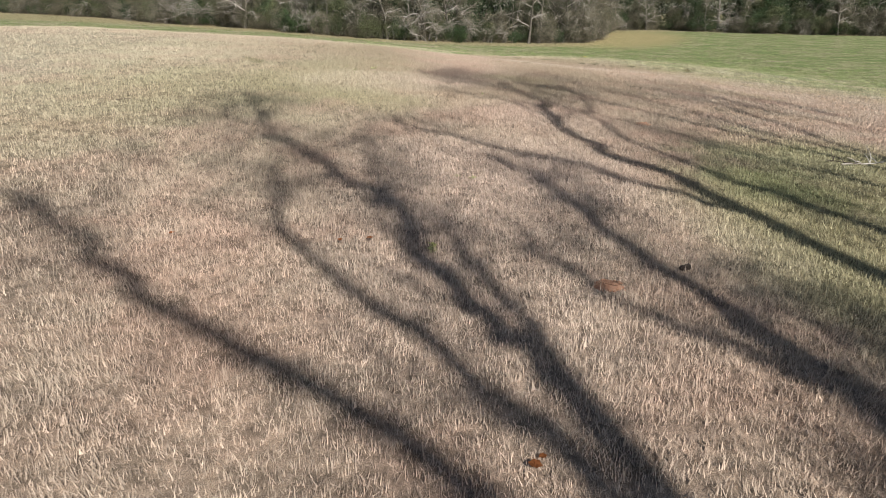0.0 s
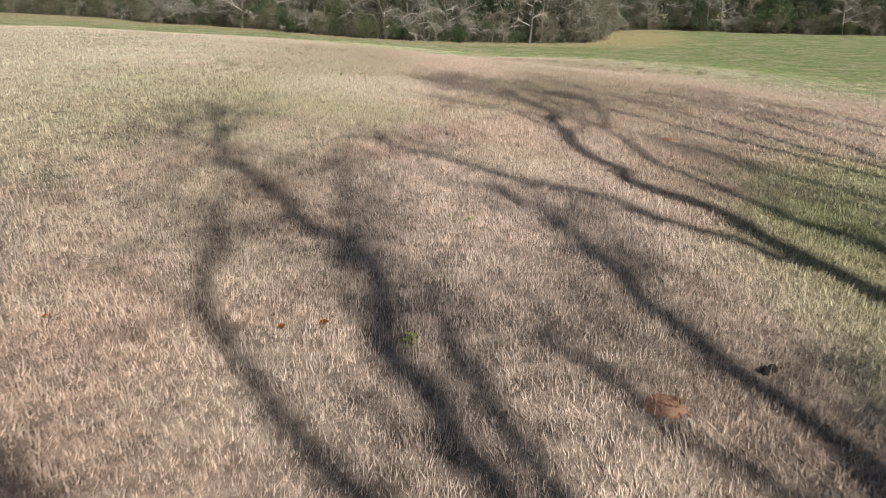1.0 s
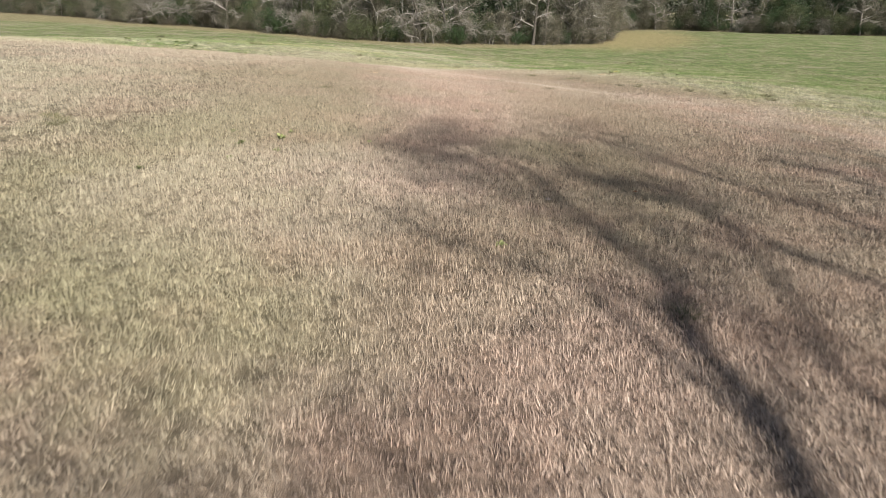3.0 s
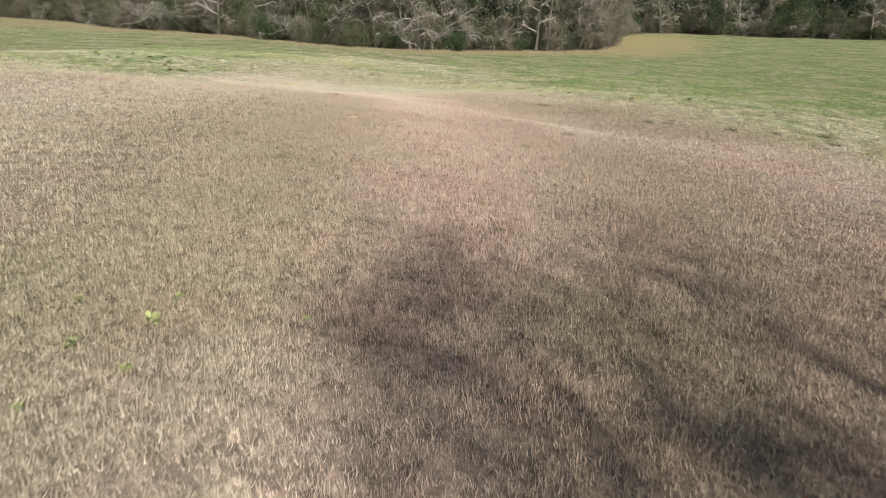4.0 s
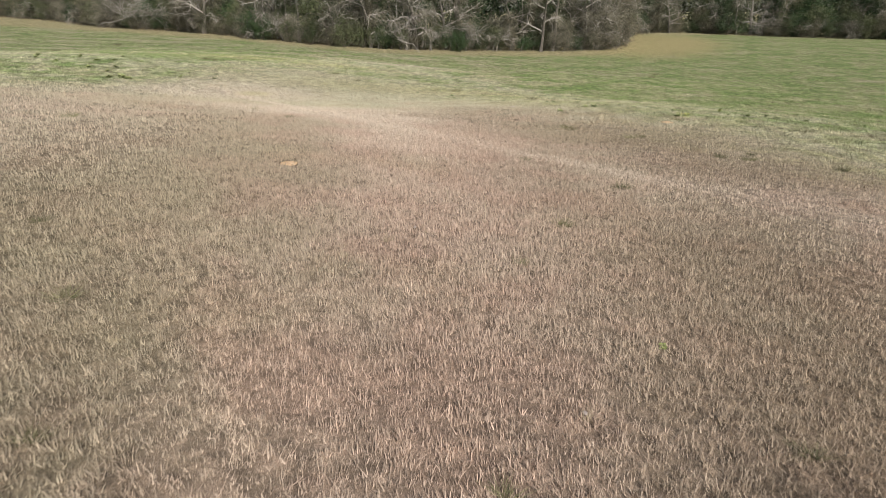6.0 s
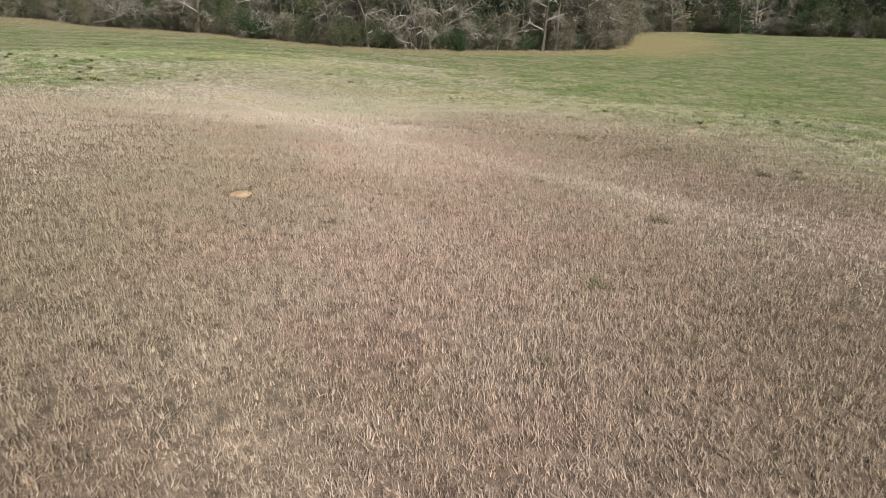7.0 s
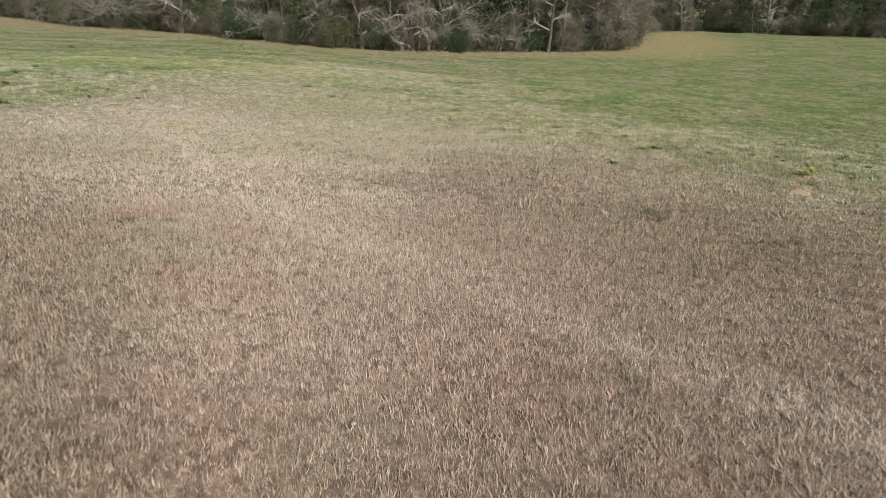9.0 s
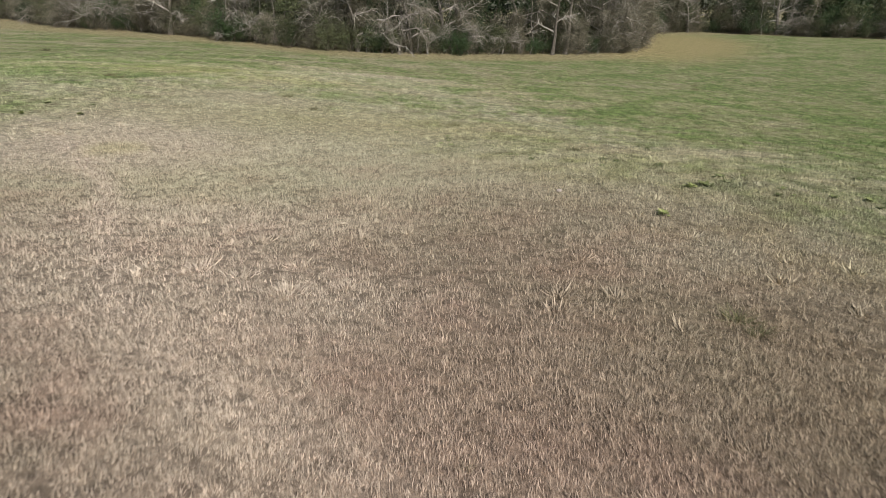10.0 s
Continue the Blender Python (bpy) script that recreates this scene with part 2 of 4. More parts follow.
    return m.mix(1.0, col, grain, "MULTIPLY"), pos, past, small, fine


def grass_material():
    m = Nodes("grass")
    col, pos, past, small, fine = field_colour(m)
    rnd = m.add("ShaderNodeNewGeometry").outputs["Random Per Island"]
    dry = m.math("MULTIPLY_ADD", m.step(past, 8.0, -6.0), 0.3, 0.7)
    col = m.mix(m.math("MULTIPLY", m.math("MULTIPLY", m.step(rnd, 0.6, 1.0), dry), 0.09), col, (0.72, 0.63, 0.53))
    col = m.mix(1.0, col, m.math("MULTIPLY_ADD", m.step(m.math("FRACT", m.math("MULTIPLY", rnd, 17.3)), 0.0, 1.0), 0.46, 0.80), "MULTIPLY")
    return m.done(col, 0.75, 0.25)


def soil_material():
    m = Nodes("field_soil")
    col, pos, past, small, fine = field_colour(m)
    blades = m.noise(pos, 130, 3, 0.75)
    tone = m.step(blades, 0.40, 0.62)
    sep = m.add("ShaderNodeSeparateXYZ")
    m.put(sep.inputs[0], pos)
    # thatch under thick sward carries painted shade, darker than the thin turf farther out
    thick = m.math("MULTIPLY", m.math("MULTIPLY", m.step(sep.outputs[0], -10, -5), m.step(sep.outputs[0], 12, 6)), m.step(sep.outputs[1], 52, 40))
    thatch_shade = m.mix(tone, (0.30, 0.28, 0.255), m.mix(thick, (1.2, 1.2, 1.2), (0.85, 0.82, 0.79)))
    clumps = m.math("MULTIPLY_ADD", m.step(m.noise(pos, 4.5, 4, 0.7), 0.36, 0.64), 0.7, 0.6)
    thatch_shade = m.mix(1.0, thatch_shade, clumps, "MULTIPLY")
    m.bump(m.math("MULTIPLY_ADD", m.noise(pos, 9, 3), 0.4, blades), 0.6, 0.02)
    return m.done(m.mix(0.9, col, thatch_shade, "MULTIPLY"), 0.95, 0.1)


def plain(name, a, b, scale, rough=0.85, relief_=0.4, spread=(0.35, 0.65)):
    """A two-tone mottled material with fine relief."""
    m = Nodes(name)
    tex = m.add("ShaderNodeTexCoord").outputs["Object"]
    n = m.noise(tex, scale, 4)
    rnd = m.add("ShaderNodeObjectInfo").outputs["Random"]
    col = m.mix(m.step(n, *spread), a, b)
    col = m.mix(1.0, col, m.math("MULTIPLY_ADD", rnd, 0.5, 0.75), "MULTIPLY")
    m.bump(m.noise(tex, scale * 4, 3), relief_, 0.02)
    return m.done(col, rough)


def leafy(name, a, b, c):
    """Foliage whose leaves differ one from the other."""
    m = Nodes(name)
    rnd = m.add("ShaderNodeNewGeometry").outputs["Random Per Island"]
    per = m.add("ShaderNodeObjectInfo").outputs["Random"]
    tex = m.add("ShaderNodeTexCoord").outputs["Object"]
    col = m.mix(m.step(rnd, 0.1, 0.9), a, b)
    col = m.mix(m.math("MULTIPLY", m.step(m.noise(tex, 0.9, 2), 0.5, 0.7), 0.7), col, c)
    col = m.mix(1.0, col, m.math("MULTIPLY_ADD", per, 0.7, 0.65), "MULTIPLY")
    return m.done(col, 0.6, 0.35)


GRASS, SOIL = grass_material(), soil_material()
BARK_PALE = plain("pale_bark", (0.27, 0.25, 0.225), (0.56, 0.53, 0.49), 6)
BARK_DARK = plain("dark_bark", (0.07, 0.055, 0.045), (0.17, 0.14, 0.12), 5)
BARK_GREY = plain("grey_bark", (0.10, 0.09, 0.075), (0.22, 0.20, 0.175), 5)
TWIG_GREY = leafy("grey_twigs", (0.06, 0.056, 0.04), (0.25, 0.235, 0.18), (0.10, 0.092, 0.055))
TWIG_PALE = leafy("pale_twigs", (0.13, 0.122, 0.10), (0.33, 0.31, 0.27), (0.17, 0.16, 0.125))
BARK_WHITE = plain("white_bark", (0.19, 0.175, 0.155), (0.47, 0.45, 0.41), 3)
TWIG_BROWN = leafy("brown_twigs", (0.06, 0.055, 0.037), (0.165, 0.15, 0.10), (0.09, 0.092, 0.05))
LEAF_DARK = leafy("evergreen_leaves", (0.016, 0.032, 0.012), (0.048, 0.082, 0.03), (0.055, 0.075, 0.028))
LEAF_OLIVE = leafy("olive_leaves", (0.045, 0.058, 0.026), (0.11, 0.125, 0.058), (0.09, 0.088, 0.045))
LEAF_WEED = leafy("weed_leaves", (0.20, 0.24, 0.085), (0.34, 0.37, 0.15), (0.24, 0.28, 0.10))
LEAF_YELLOW = leafy("yellow_green_leaves", (0.22, 0.24, 0.08), (0.36, 0.36, 0.14), (0.26, 0.27, 0.09))
LEAF_TUFT = leafy("tuft_blades", (0.10, 0.105, 0.05), (0.23, 0.215, 0.115), (0.13, 0.13, 0.06))
STRAW = leafy("straw_blades", (0.30, 0.25, 0.155), (0.48, 0.41, 0.295), (0.28, 0.28, 0.16))
VERGE = leafy("verge_blades", (0.18, 0.145, 0.085), (0.34, 0.285, 0.175), (0.24, 0.22, 0.12))
CLAY = plain("red_clay", (0.40, 0.21, 0.135), (0.52, 0.315, 0.21), 26, 0.95, 0.8)
CLAY_PALE = plain("ochre_clay", (0.46, 0.315, 0.185), (0.58, 0.43, 0.28), 26, 0.95, 0.8)
DUNG = plain("dark_clod", (0.025, 0.02, 0.018), (0.06, 0.045, 0.035), 30)
STONE = plain("white_stone", (0.36, 0.31, 0.28), (0.46, 0.41, 0.38), 40)
DRY_LEAF = plain("dry_leaf", (0.30, 0.10, 0.035), (0.42, 0.17, 0.06), 40)
PETAL = plain("yellow_petals", (0.75, 0.62, 0.08), (0.8, 0.7, 0.15), 30)

# ---- mesh tools ----


def raw_mesh(name, verts, faces_by_size, material):
    """A mesh from arrays: verts (n, 3), and faces as arrays (k, 3) or (k, 4)."""
    me = bpy.data.meshes.new(name)
    loops = np.concatenate([f.ravel() for f in faces_by_size]).astype(np.int32)
    sizes = np.concatenate([np.full(len(f), f.shape[1], np.int32) for f in faces_by_size])
    starts = np.concatenate([[0], np.cumsum(sizes)[:-1]]).astype(np.int32)
    me.vertices.add(len(verts))
    me.vertices.foreach_set("co", np.asarray(verts, np.float32).ravel())
    me.loops.add(len(loops))
    me.loops.foreach_set("vertex_index", loops)
    me.polygons.add(len(sizes))
    me.polygons.foreach_set("loop_start", starts)
    me.update(calc_edges=True)
    me.validate()
    me.materials.append(material)
    return me


def part(name, me, parent, label=""):
    ob = new(name, me)
    ob.parent = parent
    if label:
        tagged(ob, label)
    return ob


def thing(name, label, category, group="", kind=""):
    return tagged(new(name), label, category, group, kind)


class Tubes:
    """Collects tapered limbs and thin twigs into one mesh."""

    def __init__(self):
        self.v, self.q, self.t, self.n = [], [], [], 0

    def limb(self, pts, radii, sides=5):
        pts = np.asarray(pts, float)
        ring = np.linspace(0, 2 * np.pi, sides, endpoint=False)
        base = self.n
        way = np.gradient(pts, axis=0)
        way /= np.linalg.norm(way, axis=1, keepdims=True) + 1e-9
        ref = np.array([0.31, 0.87, 0.13]) if abs(way[0, 1]) < 0.8 else np.array([0.9, 0.1, 0.2])
        for p, d, r in zip(pts, way, radii):
            a = np.cross(d, ref)
            a /= np.linalg.norm(a) + 1e-9
            b = np.cross(d, a)
            self.v.append(p + r * (np.cos(ring)[:, None] * a + np.sin(ring)[:, None] * b))
        k, m = np.arange(sides), len(pts)
        for i in range(m - 1):
            lo, hi = base + i * sides, base + (i + 1) * sides
            self.q.append(np.stack([lo + k, lo + (k + 1) % sides, hi + (k + 1) % sides, hi + k], 1))
        self.n += m * sides

    def slivers(self, start, end, width, rng):
        """Twigs or blades, each one thin tapered triangle."""
        start, end = np.asarray(start, float), np.asarray(end, float)
        d = end - start
        side = np.cross(d, rng.normal(size=d.shape))
        side *= (np.asarray(width) / (np.linalg.norm(side, axis=1) + 1e-9))[:, None] * 0.5
        self.v.append(np.stack([start - side, start + side, end], 1).reshape(-1, 3))
        k = self.n + 3 * np.arange(len(d))
        self.t.append(np.stack([k, k + 1, k + 2], 1))
        self.n += 3 * len(d)

    def mesh(self, name, material):
        faces = ([np.concatenate(self.q)] if self.q else []) + ([np.concatenate(self.t)] if self.t else [])
        return raw_mesh(name, np.concatenate(self.v), faces, material)


def cloud(rng, n, centre, radii, clumps, spread):
    """Points in uneven clumps that fill an oval."""
    c = rng.normal(size=(clumps, 3))
    c /= np.linalg.norm(c, axis=1, keepdims=True)
    c *= rng.uniform(0.35, 1.0, (clumps, 1)) ** 0.6
    p = c[rng.integers(0, clumps, n)] + rng.normal(size=(n, 3)) * spread * rng.uniform(0.4, 1.3, (clumps, 1))[rng.integers(0, clumps, n)]
    return p * np.asarray(radii) + np.asarray(centre)


def leaves(rng, p, size, material, name="foliage"):
    """One small leaf blade at each point."""
    n = len(p)
    a = rng.normal(size=(n, 3))
    a /= np.linalg.norm(a, axis=1, keepdims=True)
    b = np.cross(a, rng.normal(size=(n, 3)))
    b /= np.linalg.norm(b, axis=1, keepdims=True) + 1e-9
    s = size * rng.uniform(0.6, 1.4, (n, 1))
    v = np.stack([p - a * s * 0.5, p + b * s * 0.35, p + a * s * 0.7], 1).reshape(-1, 3)
    return raw_mesh(name, v, [np.arange(3 * n).reshape(-1, 3)], material)


def wander(rng, start, way, length, steps, bend, lift=0.0):
    """A crooked line that starts along a way; lift bends it up, or down if negative."""
    p, d = np.array(start, float), np.array(way, float)
    d /= np.linalg.norm(d)
    out = [p.copy()]
    for _ in range(steps):
        d = d + rng.normal(size=3) * bend + np.array((0, 0, lift))
        d /= np.linalg.norm(d)
        p = p + d * length / steps
        out.append(p.copy())
    return np.array(out)


# ---- ground ----
def spaced(stops):
    out = []
    for lo, hi, d in stops:
        out.append(np.arange(lo, hi, d))
    return np.concatenate(out)


gx = spaced(((-1500, -300, 150), (-300, -100, 20), (-100, -30, 4), (-30, -9, 1.0), (-9, 10, 0.28), (10, 30, 1.0), (30, 110, 4), (110, 300, 20), (300, 1501, 150)))
gy = spaced(((-1500, -300, 150), (-300, -60, 20), (-60, -4, 2), (-4, 38, 0.32), (38, 80, 1.0), (80, 190, 3), (190, 400, 20), (400, 1501, 100)))
mx, my = np.meshgrid(gx, gy)
k = np.arange(len(gx) * len(gy)).reshape(len(gy), len(gx))
quads = np.stack([k[:-1, :-1], k[:-1, 1:], k[1:, 1:], k[1:, :-1]], -1).reshape(-1, 4)
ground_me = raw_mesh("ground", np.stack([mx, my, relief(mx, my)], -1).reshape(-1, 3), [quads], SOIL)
ground_me.polygons.foreach_set("use_smooth", np.ones(len(quads), bool))
ground = tagged(new("ground", ground_me), "gently rolling field of dormant russet and green grass", "ground", kind="structure")

# ---- bare clay spots, which the grass leaves free ----
BARE = ((1.44, 4.63, 0.17), (3.93, 11.6, 0.2), (-1.83, 28.41, 0.2), (8.0, 38.0, 0.3))


def within(x, y, box, soft):
    """1 inside a box, falling to 0 across its blurred border."""
    d = np.minimum(np.minimum(x - box[0], box[1] - x), np.minimum(y - box[2], box[3] - y))
    return np.clip(d / (2 * soft) + 0.5, 0, 1)


def grass_blades():
    rng = np.random.default_rng(5)
    verts, tris, count = [], [], 0
    # x from, to, y from, to, blades a square metre, height, width, hole in the next finer zone
    zones = ((-3.6, 4.6, 1.6, 35.5, 4200, 0.058, 0.0068, None),
             (-9.0, 10.5, 1.6, 48.0, 1150, 0.060, 0.0100, (-3.6, 4.6, 1.6, 35.5)),
             (-26.0, 30.0, 3.0, 78.0, 150, 0.058, 0.024, (-9.0, 10.5, 1.6, 48.0)),
             (-75.0, 85.0, 30.0, 150.0, 6, 0.06, 0.06, (-26.0, 30.0, 3.0, 78.0)))
    for level, (x0, x1, y0, y1, dense, tall, wide, hole) in enumerate(zones):
        soft = (0.9, 2.5, 6.0, 12.0)[level]
        n = int((x1 - x0 + 2 * soft) * (y1 - y0 + 2 * soft) * dense)
        x, y = rng.uniform(x0 - soft, x1 + soft, n), rng.uniform(y0 - soft, y1 + soft, n)
        keep = swell(x, y, 0.05 * (1 + level), 3) > rng.uniform(0.0, 0.5, n)
        chance = within(x, y, (x0, x1, y0, y1), soft)
        if hole:
            chance = chance * (1 - within(x, y, hole, soft0))
        soft0 = soft
        keep &= rng.random(n) < chance
        for bx, by, br in BARE:
            keep &= (np.hypot(x - bx, (y - by) * 1.2) > br * rng.uniform(0.6, 1.2, n)) | (rng.random(n) < 0.08)
        x, y = x[keep], y[keep]
        n = len(x)
        z = relief(x, y) - 0.004
        tuft = swell(x, y, 0.09 * (1 + level), 6) * 0.4 + swell(x, y, 0.05 * (1 + level), 3) * 0.6
        h = tall * rng.uniform(0.45, 1.25, n) * (0.45 + 1.1 * tuft)
        # blades lie over each other, loosely combed in patches
        comb = 6.283 * swell(x, y, 1.3, 8)
        az = np.where(rng.random(n) < 0.2, comb, rng.uniform(0, 6.283, n))
        lean = np.clip(np.abs(rng.normal(0.0, 0.62, n)), 0.03, 1.3)
        w = wide * rng.uniform(0.6, 1.4, n) * 0.5
        face = rng.uniform(0, 6.283, n)
        side = np.stack([np.cos(face) * w, np.sin(face) * w, np.zeros(n)], 1)
        foot = np.stack([x, y, z], 1)
        out = np.stack([np.cos(az) * np.sin(lean), np.sin(az) * np.sin(lean), np.cos(lean)], 1)
        tip = foot + out * h[:, None] * 1.15
        verts.append(np.stack([foot - side, foot + side, tip], 1).reshape(-1, 3))
        k = count + 3 * np.arange(n)
        tris.append(np.stack([k, k + 1, k + 2], 1))
        count += 3 * n
    # longer tussocks, thickest in the rough brown part
    for many, x0, x1, y0, y1, tall, wide in ((1500, -1.0, 17.0, 25.0, 48.0, 0.09, 0.007), (900, -9.0, 10.0, 2.0, 48.0, 0.06, 0.0045), (5600, -30.0, 42.0, 36.0, 92.0, 0.12, 0.026)):
        cx, cy = rng.uniform(x0, x1, many), rng.uniform(y0, y1, many)
        keep = swell(cx, cy, 2.2, 14) > rng.uniform(0.2, 0.8, many)
        cx, cy = np.repeat(cx[keep], 34), np.repeat(cy[keep], 34)
        n = len(cx)
        size = np.repeat(rng.uniform(0.5, 1.2, n // 34), 34)
        ox, oy = rng.normal(size=(2, n)) * tall * 0.55 * size
        x, y = cx + ox, cy + oy
        foot = np.stack([x, y, relief(x, y) - 0.004], 1)
        tip = foot + np.stack([ox * 0.8 + rng.normal(size=n) * 0.25 * tall, oy * 0.8 + rng.normal(size=n) * 0.25 * tall, tall * size * rng.uniform(0.4, 1.1, n)], 1)
        face = rng.uniform(0, 6.283, n)
        side = np.stack([np.cos(face), np.sin(face), np.zeros(n)], 1) * wide * 0.5
        verts.append(np.stack([foot - side, foot + side, tip], 1).reshape(-1, 3))
        k = count + 3 * np.arange(n)
        tris.append(np.stack([k, k + 1, k + 2], 1))
        count += 3 * n
    return raw_mesh("grass", np.concatenate(verts), [np.concatenate(tris)], GRASS)


tagged(new("grass", grass_blades()), "short dormant russet grass blades turning green far off", "grass", kind="stuff")

# ---- the wood's edge ----
EDGE = ((-125, 176), (-90, 148), (-70, 134.5), (-55, 121.5), (-45, 118.6), (-36.5, 115.8), (-27.5, 111.3), (-20.8, 106.4), (-14, 103.8), (-8, 103.6), (-1, 107.3), (6, 111.5), (14, 115.6),
        (22.5, 119.5), (27.5, 122.8), (32, 129.5), (37, 142), (42, 156), (46, 167), (60, 171.5), (70, 166.5), (78, 157), (90, 150), (115, 140))
edge = np.array(EDGE, float)
along = np.concatenate([[0], np.cumsum(np.linalg.norm(np.diff(edge, axis=0), axis=1))])


def edge_at(s, behind):
    """A place the given metres along the wood's edge and behind it."""
    i = min(max(int(np.searchsorted(along, s)) - 1, 0), len(edge) - 2)
    d = (edge[i + 1] - edge[i]) / (along[i + 1] - along[i])
    p = edge[i] + d * (s - along[i])
    return p[0] - d[1] * behind, p[1] + d[0] * behind


def bush_model(rng, name, wide, tall, leaf, material, count, label, category="shrub"):
    """An evergreen shrub: a few stems and a crown of small leaves."""
    top = thing(name, label, category, "shrubs of the wood edge")
    for _ in range(3):
        stems = Tubes()
        way = (rng.normal() * 0.45, rng.normal() * 0.45, 1.0)
        stems.limb(wander(rng, (rng.normal() * 0.15, rng.normal() * 0.15, -0.1), way, tall * 0.8, 5, 0.12), np.linspace(0.06, 0.015, 6), 4)
        part("stem", stems.mesh("stem", BARK_DARK), top)
    p = cloud(rng, count, (0, 0, tall * 0.5), (wide * 0.5, wide * 0.5, tall * 0.47), 34, 0.2)
    p = p[p[:, 2] > 0.02]
    part("foliage", leaves(rng, p, leaf, material), top)
    return top


def thicket_model(rng, name, wide, tall, count, material, label):
    """A tangle of leafless twigs and vines."""
    top = thing(name, label, "shrub", "thickets of the wood edge")
    twigs = Tubes()
    for _ in range(5):
        stems = Tubes()
        way = (rng.normal() * 0.5, rng.normal() * 0.5, 1.0)
        stems.limb(wander(rng, (rng.normal() * wide * 0.2, rng.normal() * wide * 0.2, -0.1), way, tall * rng.uniform(0.6, 1.0), 6, 0.2, -0.03), np.linspace(0.045, 0.012, 7), 4)
        part("stem", stems.mesh("stem", BARK_GREY), top)
    a = cloud(rng, count, (0, 0, tall * 0.5), (wide * 0.5, wide * 0.5, tall * 0.45), 26, 0.24)
    a[:, 2] = np.maximum(a[:, 2], 0.05)
    d = rng.normal(size=a.shape) * (0.7, 0.7, 0.6) + (0, 0, -0.25)
    d *= (rng.uniform(0.35, 1.2, len(a)) / np.linalg.norm(d, axis=1))[:, None]
    b = a + d
    b[:, 2] = np.maximum(b[:, 2], 0.03)
    twigs.slivers(a, b, rng.uniform(0.02, 0.045, len(a)), rng)
    part("tangle", twigs.mesh("tangle", material), top)
    return top


def bare_tree_model(rng, name, tall, thick, low, spread, droop, bark, twig, label, twigs_each=20):
    """A leafless tree: trunk, spreading limbs and a crown of fine twigs."""
    top = thing(name, label, "tree", "bare trees of the wood edge")
    trunk = Tubes()
    line = wander(rng, (0, 0, -0.3), (rng.normal() * 0.13, rng.normal() * 0.13, 1), tall, 9, 0.11, 0.02)
    trunk.limb(line, np.linspace(thick, thick * 0.15, 10) * np.r_[1.35, np.ones(9)], 7)
    part("trunk", trunk.mesh("trunk", BARK_GREY), top)
    crown = Tubes()
    for i in range(9):
        f = low + (0.95 - low) * (i + rng.uniform(0, 0.8)) / 9
        at = f * 9
        start = line[int(at)] * (1 - at % 1) + line[min(int(at) + 1, 9)] * (at % 1)
        az = i * 2.4 + rng.uniform(-0.5, 0.5)
        way = (np.cos(az), np.sin(az), rng.uniform(0.05, 0.7))
        r = thick * (1 - f) * 0.5 + 0.035
        run = wander(rng, start, way, spread * rng.uniform(0.7, 1.15) * (1.15 - f * 0.6), 7, 0.2, droop)
        limb = Tubes()
        limb.limb(run, np.linspace(r, 0.02, 8), 5)
        for _ in range(10):
            k = rng.integers(2, 8)
            d = run[k] - run[k - 1]
            side = d / np.linalg.norm(d) + rng.normal(size=3) * 0.65
            sub = wander(rng, run[k], side, spread * rng.uniform(0.25, 0.5), 5, 0.25, droop)
            limb.limb(sub, np.linspace(r * 0.5, 0.016, 6), 3)
            m = rng.integers(1, 6, twigs_each)
            a = sub[m] + rng.normal(size=(twigs_each, 3)) * 0.04
            w = (sub[m] - sub[m - 1]) * 1.4 + rng.normal(size=(twigs_each, 3)) * 0.45 + (0, 0, droop * 1.5)
            w *= (rng.uniform(0.4, 1.3, twigs_each) / np.linalg.norm(w, axis=1))[:, None]
            crown.slivers(a, a + w, rng.uniform(0.02, 0.04, twigs_each), rng)
            e = a + w * rng.uniform(0.3, 0.8, (twigs_each, 1))
            w2 = w * 0.5 + rng.normal(size=w.shape) * 0.3
            crown.slivers(e, e + w2, np.full(twigs_each, 0.018), rng)
        part("limb", limb.mesh("limb", bark), top)
    part("crown", crown.mesh("crown", twig), top)
    return top


def fan_tree_model(rng, name, tall, reach, count, thick, droop, label):
    """A leafless tree whose pale limbs spread like a fan from one crotch and hang over at the ends."""
    top = thing(name, label, "tree", "bare trees of the wood edge")
    trunk = Tubes()
    line = wander(rng, (0, 0, -0.3), (rng.normal() * 0.2, rng.normal() * 0.2, 1), tall * 0.45 + 0.3, 5, 0.1)
    trunk.limb(line, np.linspace(thick * 1.25, thick * 0.8, 6), 7)
    part("trunk", trunk.mesh("trunk", BARK_GREY), top)
    crown = Tubes()
    for i in range(count):
        az = i * 2.4 + rng.uniform(-0.4, 0.4)
        run = wander(rng, line[rng.integers(3, 6)], (np.cos(az), np.sin(az), rng.uniform(-0.1, 1.6)), reach * rng.uniform(0.45, 1.2), 8, 0.3, -droop)
        limb = Tubes()
        limb.limb(run, np.linspace(thick * rng.uniform(0.28, 0.5), 0.016, 9), 5)
        for _ in range(9):
            k = rng.integers(2, 9)
            d = run[k] - run[k - 1]
            sub = wander(rng, run[k], d / np.linalg.norm(d) + rng.normal(size=3) * 0.5, reach * rng.uniform(0.2, 0.45), 5, 0.3, -droop)
            limb.limb(sub, np.linspace(thick * 0.17, 0.012, 6), 3)
            m = rng.integers(1, 6, 12)
            a = sub[m]
            w = (sub[m] - sub[m - 1]) * 1.6 + rng.normal(size=(12, 3)) * 0.3 + (0, 0, -droop * 2)
            w *= (rng.uniform(0.4, 1.1, 12) / np.linalg.norm(w, axis=1))[:, None]
            crown.slivers(a, a + w, rng.uniform(0.018, 0.034, 12), rng)
        part("limb", limb.mesh("limb", BARK_WHITE), top)
    part("crown", crown.mesh("crown", TWIG_PALE), top)
    return top


